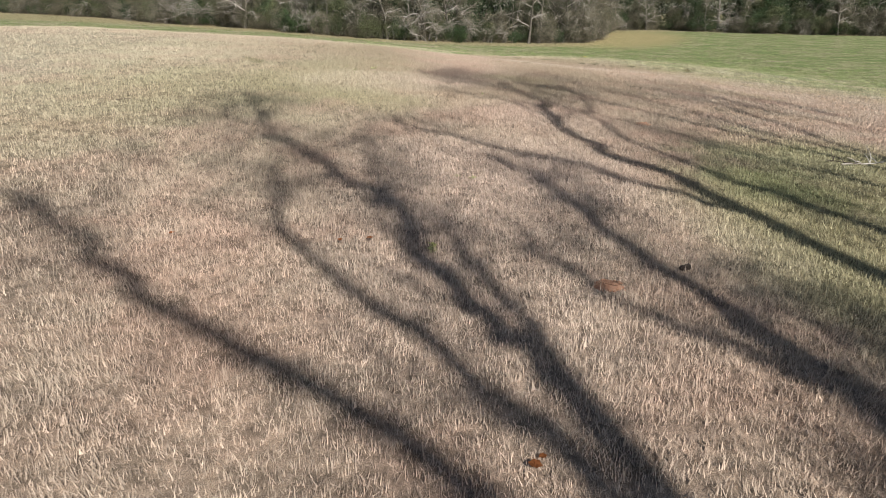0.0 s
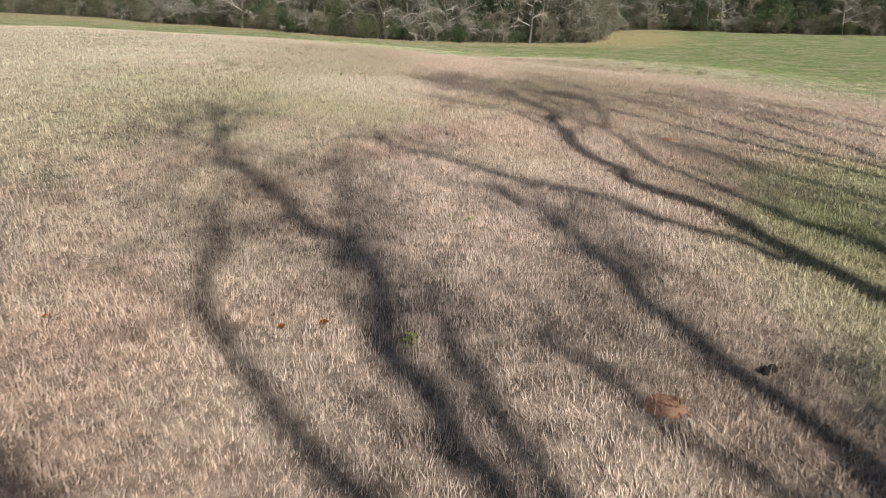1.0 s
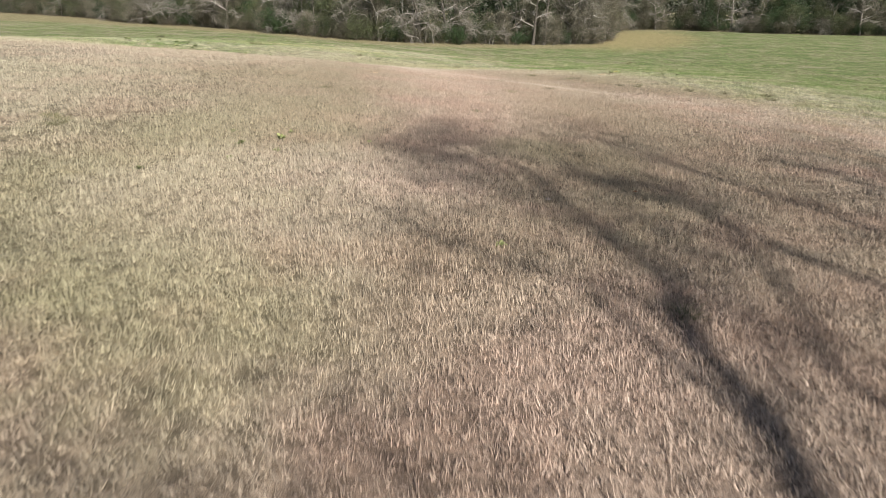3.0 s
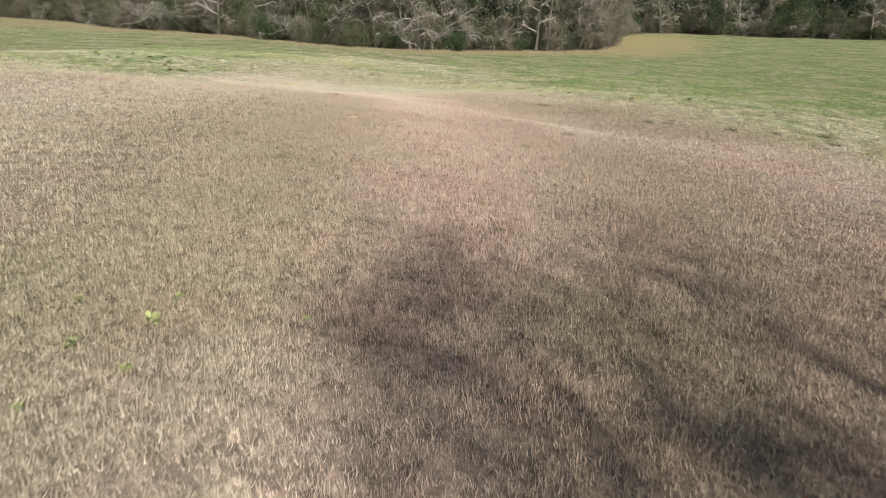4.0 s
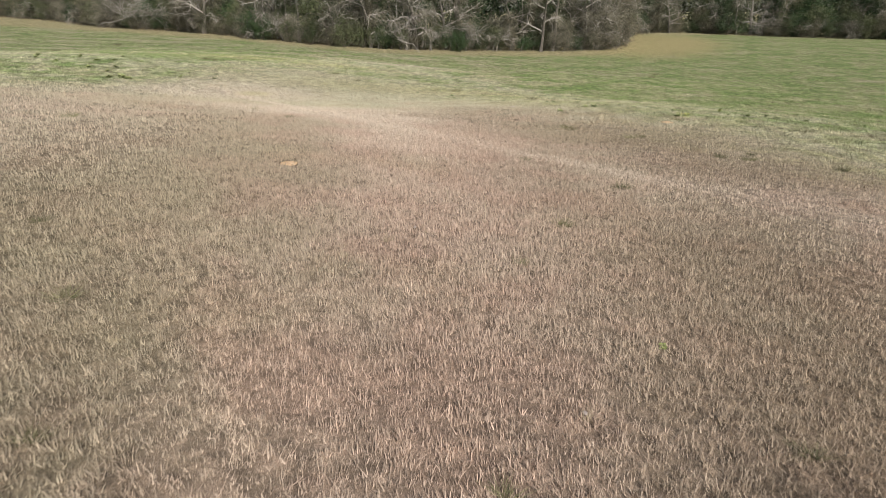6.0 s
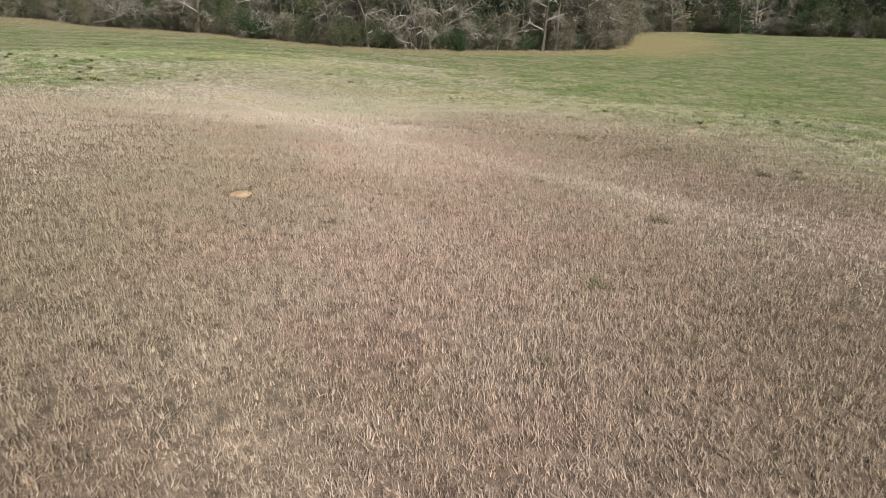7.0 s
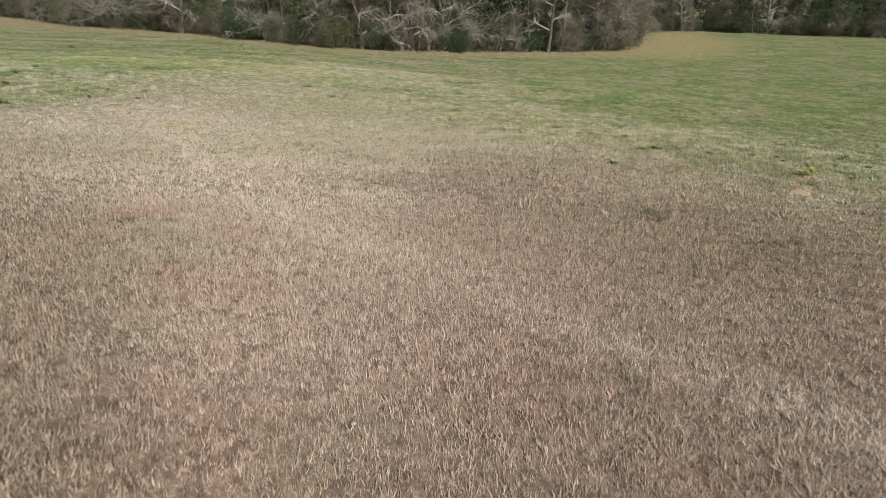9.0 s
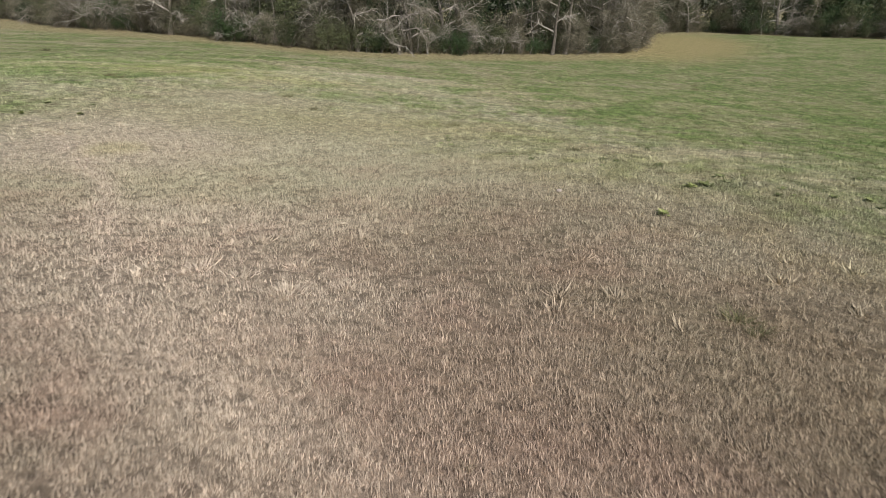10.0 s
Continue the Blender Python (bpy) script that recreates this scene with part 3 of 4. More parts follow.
rng = np.random.default_rng(21)
BUSHES = [bush_model(rng, "evergreen_shrub", 3.4, 3.6, 0.19, LEAF_DARK, 2500, "dense dark evergreen shrub at the edge of the wood"),
          bush_model(rng, "evergreen_shrub", 2.6, 2.6, 0.18, LEAF_DARK, 1900, "low dark evergreen shrub at the edge of the wood"),
          bush_model(rng, "olive_shrub", 3.6, 4.4, 0.17, LEAF_OLIVE, 2500, "olive green leafy shrub at the edge of the wood"),
          bush_model(rng, "olive_shrub", 2.8, 3.2, 0.16, LEAF_OLIVE, 2000, "small olive brown shrub at the edge of the wood")]
TALL = [bush_model(rng, "evergreen_tree", 5.5, 11.0, 0.31, LEAF_DARK, 2100, "tall dark evergreen tree inside the wood", "tree"),
        bush_model(rng, "evergreen_tree", 4.8, 9.0, 0.30, LEAF_OLIVE, 2000, "tall olive green tree inside the wood", "tree")]
TANGLES = [thicket_model(rng, "thicket", 4.2, 4.4, 2600, TWIG_GREY, "grey leafless tangle of twigs and vines"),
           thicket_model(rng, "thicket", 3.4, 5.6, 2600, TWIG_BROWN, "brown leafless tangle of twigs and vines"),
           thicket_model(rng, "thicket", 4.6, 3.2, 2200, TWIG_BROWN, "low brown bramble thicket before the wood")]
BARES = [bare_tree_model(rng, "bare_tree", 13, 0.30, 0.14, 4.6, -0.06, BARK_PALE, TWIG_GREY, "pale leafless tree with low drooping limbs"),
         bare_tree_model(rng, "bare_tree", 11, 0.17, 0.12, 3.8, -0.12, BARK_PALE, TWIG_GREY, "slender pale leafless tree with drooping twigs"),
         bare_tree_model(rng, "bare_tree", 15, 0.38, 0.22, 4.2, 0.03, BARK_PALE, TWIG_BROWN, "large grey leafless tree with a thick trunk"),
         bare_tree_model(rng, "bare_tree", 9, 0.12, 0.10, 3.2, -0.05, BARK_PALE, TWIG_BROWN, "small grey leafless tree with twiggy crown")]
FANS = [fan_tree_model(rng, "fan_tree", 6.0, 4.6, 13, 0.15, 0.10, "pale leafless tree with arching limbs spread like a fan"),
        fan_tree_model(rng, "fan_tree", 4.2, 3.4, 11, 0.11, 0.13, "low pale leafless tree with hanging branch ends"),
        fan_tree_model(rng, "fan_tree", 8.5, 5.2, 12, 0.20, 0.05, "tall white-barked leafless tree with forked limbs")]
POLES = [bare_tree_model(rng, "slender_tree", 12, 0.085, 0.5, 2.4, 0.03, BARK_WHITE, TWIG_GREY, "slender white-barked leafless tree with a bare stem", 12),
         bare_tree_model(rng, "slender_tree", 15, 0.27, 0.42, 4.0, -0.02, BARK_WHITE, TWIG_GREY, "thick pale trunk of a leafless tree at the wood edge", 16)]
placed = set()


def set_out(model, x, y, size=1.0, turn=None, sink=0.0):
    """Put the model itself first, then copies of it, on the ground."""
    turn = random.uniform(0, 360) if turn is None else turn
    m = pose(x, y, float(land(x, y)) - sink, 0, 0, turn) @ Matrix.Scale(size, 4)
    if model.name in placed:
        ob = copy_thing(model, m)
        ob.matrix_basis = m
        return ob
    placed.add(model.name)
    model.matrix_basis = m
    return model


random.seed(11)
length = float(along[-1])
s = 1.0
while s < length:
    x, y = edge_at(s, random.uniform(0.6, 2.0))
    pick = random.random()
    model = random.choice(BUSHES) if pick < 0.62 else random.choice(TANGLES)
    if random.random() < 0.13:
        bx, by = edge_at(s + 0.8, random.uniform(0.2, 1.6))
        set_out(random.choice((BARES[0], BARES[1], BARES[1], BARES[3])), bx, by, random.uniform(0.7, 1.05))
    set_out(model, x, y, random.uniform(0.75, 1.15))
    s += random.uniform(1.5, 2.4)
s = 0.5
while s < length:
    x, y = edge_at(s, random.uniform(2.4, 4.4))
    pick = random.random()
    if pick < 0.34:
        set_out(random.choice(BARES), x, y, random.uniform(0.8, 1.15))
    elif pick < 0.58:
        set_out(random.choice(TANGLES[:2]), x, y, random.uniform(1.1, 1.6))
    else:
        set_out(BUSHES[random.choice((0, 2))], x, y, random.uniform(1.1, 1.7))
    s += random.uniform(2.2, 3.6)
s = 1.5
while s < length:
    x, y = edge_at(s, random.uniform(5.5, 8.0))
    set_out(random.choice(TALL), x, y, random.uniform(0.85, 1.25))
    s += random.uniform(3.4, 5.0)

# the rounded corner of the wood, overhung with twigs
for x, y, model, size in ((28.5, 125, TANGLES[0], 1.7), (31.5, 129, TANGLES[1], 1.4), (30.5, 131, TANGLES[0], 1.9), (33.5, 134, TANGLES[1], 1.5), (29.5, 129, BARES[1], 1.0), (25.5, 123.5, TANGLES[0], 1.6), (35.5, 139.5, BUSHES[2], 1.4)):
    set_out(model, x, y, size)

# pale trees that stand out along the edge: x, y, model, size
for x, y, model, size in ((-79.5, 140.4, FANS[1], 1.2), (-62, 126.6, FANS[1], 0.9), (-50, 119.6, FANS[0], 1.1), (-46.5, 118.6, FANS[1], 1.2), (-37, 115.3, FANS[2], 0.8),
                          (-22.5, 107.2, FANS[0], 0.9), (-21.3, 106.4, POLES[0], 0.9), (-19.8, 105.6, POLES[0], 1.05), (-14.9, 103.6, FANS[2], 0.75), (-10.6, 105.0, POLES[1], 1.1),
                          (-6.7, 103.6, FANS[0], 0.95), (-1.2, 106.4, FANS[1], 1.0), (4.2, 109.6, FANS[0], 0.9), (8.8, 112.3, FANS[1], 0.9), (13.7, 114.9, POLES[0], 1.2), (18.2, 116.6, POLES[1], 1.0),
                          (25.6, 121.4, FANS[1], 1.1), (31.5, 128.4, FANS[0], 0.95), (70, 164.6, POLES[0], 1.0), (74.6, 161.4, FANS[0], 0.9), (82, 155.2, FANS[1], 1.0), (89, 151.2, FANS[1], 1.1), (94, 147, POLES[0], 1.1)):
    set_out(model, x + 0.1, y + 2.0, size * 1.05)
for x, y, model, size in ((-26.7, 110.0, BUSHES[0], 1.25), (-25.2, 109.2, BUSHES[0], 0.95), (-17.4, 104.6, BUSHES[2], 0.9), (-12.6, 103.0, BUSHES[3], 1.0), (3.2, 109.0, BUSHES[1], 1.1), (67.5, 166.5, BUSHES[0], 1.5)):
    set_out(model, x, y, size)

# deep wood behind: uncounted foliage that closes the view between the trees
wood_rng = np.random.default_rng(3)
n = 70000
ws = wood_rng.uniform(0, length, n)
wp = np.array([edge_at(a, b) for a, b in zip(ws, wood_rng.uniform(8.5, 13, n))])
wz = wood_rng.uniform(0.0, 1.0, n) * (13 + 5 * swell(ws, ws * 0, 6.0, 9))
deep = leaves(wood_rng, np.column_stack([wp, land(wp[:, 0], wp[:, 1]) + wz]), 0.95, LEAF_DARK, "deep_wood")
tagged(new("deep_wood", deep), "dark dense foliage deep inside the wood", "woods", kind="stuff")

# wood farther in, behind the bay
n = 26000
q = wood_rng.random((n, 2))
far_x = 24 + 150 * q[:, 0]
far_y = np.interp(far_x, (24, 34, 48, 70, 100, 174), (142, 152, 184, 190, 178, 170)) + 14 * q[:, 1]
far_z = wood_rng.random(n) * 17
inner = leaves(wood_rng, np.column_stack([far_x, far_y, land(far_x, far_y) + far_z]), 1.1, LEAF_OLIVE, "inner_wood")
tagged(new("inner_wood", inner), "dull green foliage far inside the wood", "woods", kind="stuff")

# tall dry grass along the foot of the wood
n = 9000
vs = wood_rng.uniform(0, length, n)
vs = vs[(vs < 205) | (vs > 255)]
n = len(vs)
vp = np.array([edge_at(a, b) for a, b in zip(vs, wood_rng.uniform(-1.4, 0.9, n))])
va = np.column_stack([vp, land(vp[:, 0], vp[:, 1])])
vt = Tubes()
vt.slivers(va, va + wood_rng.normal(size=(n, 3)) * (0.12, 0.12, 0.05) + np.column_stack([np.zeros((n, 2)), wood_rng.uniform(0.15, 0.6, n) * swell(vs, vs * 0, 2.5, 12)]), np.full(n, 0.035), wood_rng)
tagged(new("verge_grass", vt.mesh("verge_grass", VERGE)), "tall dry straw grass at the foot of the wood", "grass", kind="stuff")

# ---- trees behind the start of the flight, whose shadows lie over the grass ----
ALONG, ACROSS, RISE = Vector((-0.405, 0.914)), Vector((0.914, 0.405)), 0.781


def aloft(u, v, stand):
    """The point over the line u = stand whose shadow falls at u along and v across the sun's way."""
    p = ALONG * u + ACROSS * v
    z = float(land(p.x, p.y)) + (u - stand) * RISE
    p = ALONG * stand + ACROSS * v
    return np.array((p.x, p.y, z))


def shade_tree(label, foot, trunk, limbs, sprays, seed):
    """A tall leafless tree. trunk and limbs: (depth, radius, ends radius, points); sprays of twigs: (u, v, reach, count)."""
    rng = np.random.default_rng(seed)
    top = thing("tall_bare_tree", label, "tree", "tall trees beside the field")
    base = ALONG * foot[0] + ACROSS * foot[1]
    for i, (off, r0, r1, pts) in enumerate((trunk, *limbs)):
        line = [aloft(u, v, foot[0] + off * min(1.0, k / 2.0)) for k, (u, v) in enumerate(pts)]
        if i == 0:
            line[0] = np.array((base.x, base.y, float(land(base.x, base.y)) - 0.2))
        fine = []
        for a, b in zip(line[:-1], line[1:]):
            for f in (0, 0.34, 0.67):
                fine.append(a + (b - a) * f + rng.normal(size=3) * 0.05 * (i > 0))
        fine = np.array(fine + [line[-1]])
        t = Tubes()
        t.limb(fine, np.linspace(r0, r1, len(fine)), 8)
        if i:
            for k in range(3, len(fine)):
                for _ in range(2):
                    d = fine[k] - fine[k - 1]
                    way = d / np.linalg.norm(d) + rng.normal(size=3) * 0.6
                    run = wander(rng, fine[k], way, rng.uniform(0.8, 2.2), 5, 0.2, 0.05)
                    t.limb(run, np.linspace(min(r1 * 0.55, 0.026), 0.008, 6), 4)
        part("trunk" if i == 0 else "limb", t.mesh("limb", BARK_DARK), top)
    crown = Tubes()
    for u, v, reach, count in sprays:
        count = int(count * 1.1)
        c = aloft(u, v, foot[0] + rng.uniform(-1.5, 1.5))
        a = c + rng.normal(size=(count, 3)) * reach * np.array((0.5, 0.5, 0.45))
        w = rng.normal(size=(count, 3)) + (0, 0, 0.3)
        w *= (rng.uniform(0.25, 0.9, count) / np.linalg.norm(w, axis=1))[:, None]
        crown.slivers(a, a + w, rng.uniform(0.02, 0.05, count), rng)
    part("crown", crown.mesh("crown", TWIG_BROWN), top)
    return top


shade_tree("tall forked leafless tree with spreading limbs", (-13.0, 2.2), (0, 0.175, 0.14, ((-13, 2.2), (-3, 2.1), (0.5, 1.95), (2.9, 2.05))),
           ((0.6, 0.15, 0.05, ((2.6, 2.05), (3.1, 2.07), (3.8, 1.92), (4.9, 1.85), (5.6, 2.05), (6.2, 2.0), (7.1, 1.79), (8.2, 1.58), (9.2, 1.25), (10.6, 1.3), (12.3, 1.42))),
            (-0.6, 0.09, 0.04, ((2.8, 2.05), (3.5, 2.22), (4.5, 2.2), (5.4, 2.4))),
            (0.4, 0.06, 0.03, ((5.5, 2.05), (6.4, 2.15), (7.4, 2.25), (8.1, 2.44), (9.4, 2.76))),
            (0.8, 0.12, 0.045, ((0.5, 1.95), (1.7, 1.8), (2.4, 1.65), (4.1, 1.2), (5.8, 0.8), (7.5, 1.0))),
            (-0.8, 0.13, 0.07, ((-2.5, 2.1), (0.5, 1.6), (1.9, 1.2), (3.4, 0.4), (4.7, -0.4), (6.0, -1.0), (7.8, -1.9)))),
           ((6.2, 1.9, 0.9, 70), (7.6, 1.5, 1.0, 90), (9.3, 1.3, 1.1, 140), (12.0, 1.3, 1.2, 260), (10.8, 0.4, 1.2, 120), (7.4, 0.8, 1.0, 110), (7.0, -1.6, 1.3, 130), (8.5, -0.4, 1.2, 100), (9.0, 2.6, 0.8, 90), (7.2, 2.7, 0.8, 90), (5.4, 2.3, 0.6, 60)), 31)
shade_tree("tall leafless tree with a long leading stem", (-8.5, 5.6), (0, 0.19, 0.14, ((-8.5, 5.6), (-1, 5.7), (2.9, 5.9), (5.8, 6.1))),
           ((0.4, 0.14, 0.02, ((5.6, 6.1), (7.3, 6.02), (8.6, 6.2), (10.2, 6.8), (11.4, 7.5), (13.2, 7.7), (14.8, 8.1), (16.4, 8.0))),
            (-0.6, 0.09, 0.04, ((4.6, 6.0), (5.7, 5.55), (7.0, 5.1), (7.9, 4.38), (9.2, 3.8), (10.0, 3.3))),
            (0.9, 0.06, 0.02, ((9.3, 6.6), (11.2, 6.6), (12.3, 6.0), (13.4, 5.6))),
            (-0.9, 0.13, 0.02, ((1.0, 5.75), (3.7, 7.15), (4.8, 7.1), (5.6, 6.87), (6.4, 6.86), (8.4, 6.95), (9.8, 7.6), (11.4, 8.7), (12.9, 9.4), (14.4, 9.2)))),
           ((10.7, 7.1, 0.9, 150), (11.8, 7.9, 1.0, 110), (12.4, 8.6, 1.0, 100), (13.2, 7.6, 1.0, 190), (15.0, 7.9, 1.1, 170), (16.5, 7.6, 0.9, 150), (17.3, 8.3, 1.0, 150), (16.2, 9.0, 1.0, 110), (9.5, 4.1, 0.9, 120), (12.5, 6.0, 0.8, 70), (16.0, 6.7, 0.6, 60), (14.4, 7.0, 0.8, 110), (15.2, 7.1, 0.8, 110), (13.4, 9.3, 0.9, 150), (15.0, 5.9, 0.9, 25), (4.5, 7.3, 0.8, 160), (6.5, 7.4, 0.9, 160), (7.5, 8.2, 0.9, 130), (5.5, 8.6, 0.9, 130)), 32)
shade_tree("leafless tree with a thick straight trunk", (-12.0, 3.7), (0, 0.21, 0.17, ((-12, 3.7), (-1, 3.75), (1.7, 3.8), (2.9, 3.85))),
           ((0.5, 0.12, 0.05, ((2.7, 3.88), (4.3, 3.86), (5.0, 4.04), (6.1, 4.15), (7.3, 4.18))), (-0.5, 0.09, 0.04, ((1.5, 3.8), (2.5, 3.5), (3.6, 3.1), (4.6, 2.9)))),
           ((4.4, 3.2, 0.7, 90), (6.3, 4.3, 0.9, 130), (5.2, 4.1, 0.7, 110), (3.2, 4.2, 0.7, 150), (1.8, 4.4, 0.8, 260), (1.4, 5.2, 0.8, 210), (2.6, 5.0, 0.8, 110), (0.5, 4.0, 0.9, 340), (0.2, 5.0, 0.9, 380), (-0.5, 4.6, 1.0, 300), (1.2, 5.8, 0.9, 300), (1.0, 3.4, 0.5, 90)), 33)
shade_tree("broad leafless tree with many rising limbs", (-10.5, 10.4), (0, 0.18, 0.12, ((-10.5, 10.4), (-1, 10.6), (3.0, 10.8), (6.0, 11.1))),
           ((0.5, 0.10, 0.04, ((5.8, 11.1), (7.1, 11.4), (8.5, 11.9), (12, 13.1), (14.3, 13.3))), (-0.7, 0.10, 0.04, ((3.5, 10.8), (6.0, 10.2), (9.0, 9.6), (12.2, 9.1), (14.5, 8.7))),
            (0.9, 0.09, 0.04, ((5.0, 11.0), (8.0, 10.7), (12.2, 10.9), (15.8, 10.4))), (-0.3, 0.09, 0.04, ((2.0, 10.7), (4.0, 9.4), (6.2, 8.6), (8.8, 8.2)))),
           ((12.5, 9.2, 1.2, 130), (14.5, 8.9, 1.1, 150), (13.0, 11.0, 1.4, 220), (15.5, 10.5, 1.5, 330), (12.0, 12.9, 1.4, 240), (14.5, 13.3, 1.5, 260), (8.6, 8.3, 0.9, 120), (17.0, 11.5, 1.5, 200), (9.5, 10.2, 1.0, 120)), 34)
shade_tree("leafless tree standing at the field's margin", (-10.0, 15.5), (0, 0.18, 0.12, ((-10, 15.5), (0, 15.4), (4, 15.6), (7, 15.2))),
           ((0.5, 0.10, 0.04, ((6.6, 15.2), (9, 15.6), (12, 16.4), (15.5, 16.2))), (-0.7, 0.09, 0.04, ((5, 15.5), (8, 14.2), (11, 13.9), (14, 14.6)))),
           ((12, 16, 1.5, 260), (14.5, 15.0, 1.5, 260), (11, 14, 1.2, 160), (16, 16.5, 1.5, 220)), 35)

# ---- small things in the grass ----


def on_ground(ob, x, y, turn=0.0, size=1.0, lift=0.0):
    ob.matrix_basis = pose(x, y, float(relief(x, y)) + lift, 0, 0, turn) @ Matrix.Scale(size, 4)
    return ob


def lump(name, radii, seed, rough, material, lobes=((0, 0, 0, 1),), cut=True):
    """A rounded uneven lump, from one or more lobes."""
    bm = bmesh.new()
    for lx, ly, lz, ls in lobes:
        made = bmesh.ops.create_icosphere(bm, subdivisions=3, radius=1.0)["verts"]
        for v in made:
            d = v.co.normalized()
            v.co = d * (1 + rough * noise.noise(d * 2.1 + Vector((seed, lx * 9, 0))) + rough * 0.5 * noise.noise(d * 6 + Vector((0, seed, 0)))) * ls
            v.co = Vector((v.co.x * radii[0] + lx, v.co.y * radii[1] + ly, v.co.z * radii[2] + lz))
    me = bpy.data.meshes.new(name)
    bm.to_mesh(me)
    bm.free()
    for p in me.polygons:
        p.use_smooth = True
    me.materials.append(material)
    return new(name, me)


def crumb_mesh(material, seed):
    """One small clod of soil."""
    bm = bmesh.new()
    for v in bmesh.ops.create_icosphere(bm, subdivisions=1, radius=1.0)["verts"]:
        v.co *= 1 + 0.6 * noise.noise(v.co * 1.7 + Vector((seed, 0, seed)))
    me = bpy.data.meshes.new("crumb")
    bm.to_mesh(me)
    bm.free()
    me.materials.append(material)
    return me


for i, (bx, by, br) in enumerate(BARE):
    soil = CLAY if i < 2 else CLAY_PALE
    mound = thing("clay_mound", "low crumbled mound of red clay in the grass" if i < 2 else "low crumbled mound of ochre clay in the grass", "soil mound", "clay mounds in the field")
    heap = lump("heap", (br * 0.8, br * 0.66, 0.026 if i < 2 else 0.036), i + 1, 0.26, soil)
    heap.parent = mound
    dice = random.Random(60 + i)
    kinds = [crumb_mesh(soil, 3.1 * k + i) for k in range(4)]
    for _ in range(45):
        a, f = dice.uniform(0, 6.283), dice.uniform(0.1, 1.25)
        crumb = part("crumb", kinds[dice.randrange(4)], mound)
        size = br * dice.uniform(0.03, 0.075)
        rise = 0.03 * math.sqrt(max(0.0, 1 - f * f)) + 0.004
        crumb.matrix_basis = pose(math.cos(a) * f * br * 0.8, math.sin(a) * f * br * 0.66, rise, 0, 0, dice.uniform(0, 360)) @ Matrix.Diagonal((size, size, size * 0.7, 1))
    on_ground(mound, bx, by, 20 * i, 1.0, -0.004)

ob = lump("clod", (0.045, 0.04, 0.04), 4, 0.3, DUNG, ((-0.035, 0, 0.02, 1.0), (0.04, 0.01, 0.03, 1.0), (0.0, 0.03, 0.01, 0.8)))
on_ground(tagged(ob, "dark lumpy clod lying in the grass", "clod"), 2.25, 4.98, 15, 0.72, 0.012)


def weed_model(label, reach, tall, count, seed, stem=True, material=LEAF_WEED):
    """A small leafy weed: leaf rosette round a short stem."""
    rng = np.random.default_rng(seed)
    top = thing("weed", label, "plant", "weeds in the field")
    if stem:
        t = Tubes()
        t.limb(wander(rng, (0, 0, -0.01), (0.1, 0.1, 1), tall, 4, 0.12), np.linspace(0.004, 0.002, 5), 5)
        part("stem", t.mesh("stem", BARK_DARK), top)
    az = rng.uniform(0, 6.283, count)
    root = np.column_stack([rng.normal(size=count) * reach * 0.2, rng.normal(size=count) * reach * 0.2, rng.uniform(0, tall * 0.7, count)])
    run = reach * rng.uniform(0.5, 1.0, count)
    out = np.column_stack([np.cos(az), np.sin(az), rng.uniform(-0.1, 0.7, count)])
    wide = np.column_stack([-np.sin(az), np.cos(az), np.zeros(count)]) * (run * 0.28)[:, None]
    tip = root + out * run[:, None]
    mid = root + out * run[:, None] * 0.55 + (0, 0, 0.008)
    v = np.stack([root, mid + wide, tip, mid - wide], 1).reshape(-1, 3)
    part("foliage", raw_mesh("foliage", v, [np.arange(4 * count).reshape(-1, 4)], material), top)
    return top


tall_weed = weed_model("small yellow-green leafy weed with a dark stem", 0.055, 0.11, 26, 2, True, LEAF_YELLOW)
on_ground(tall_weed, -0.09, 5.16, 0, 1.0)
low_weed = weed_model("flat bright green weed rosette in dry grass", 0.07, 0.05, 26, 3, False)
on_ground(low_weed, 0.4, 7.4, 0, 0.7)
for i, (x, y, k) in enumerate(((0.2, 7.45, 0.6), (-2.4, 16.9, 1.1), (-2.3, 16.1, 0.8), (-1.85, 16.6, 0.8), (0.9, 13.7, 0.7), (-1.9, 17.7, 0.9), (-1.95, 17.3, 1.3), (-0.7, 17.5, 0.6), (-3.1, 15.4, 0.8), (2.6, 23.1, 0.7),
                              (-2.75, 17.6, 0.8), (-16.2, 50.5, 2.4), (-18.3, 52.7, 2.6), (-17.0, 49.5, 2.2), (-14.1, 47.0, 3.2), (-13.7, 46.7, 2.8), (-14.4, 46.5, 2.4), (-20.5, 55, 2.6), (-19.5, 51, 2.2), (-17.8, 53.5, 2.4), (-15.6, 48.6, 2.0), (-21.5, 52.5, 2.4), (-18.8, 56.5, 2.6), (-16.6, 54.2, 2.0), (-23, 55, 2.6), (-12.6, 49.8, 1.8), (-11.2, 50.6, 1.8), (8.9, 39.5, 2.4), (9.4, 39.9, 2.0), (5.0, 40.5, 1.8), (6.5, 43, 2.0), (11.5, 42, 2.2))):
    ob = copy_thing(low_weed, pose(0, 0, 0))
    on_ground(ob, x, y, 47 * i, k)


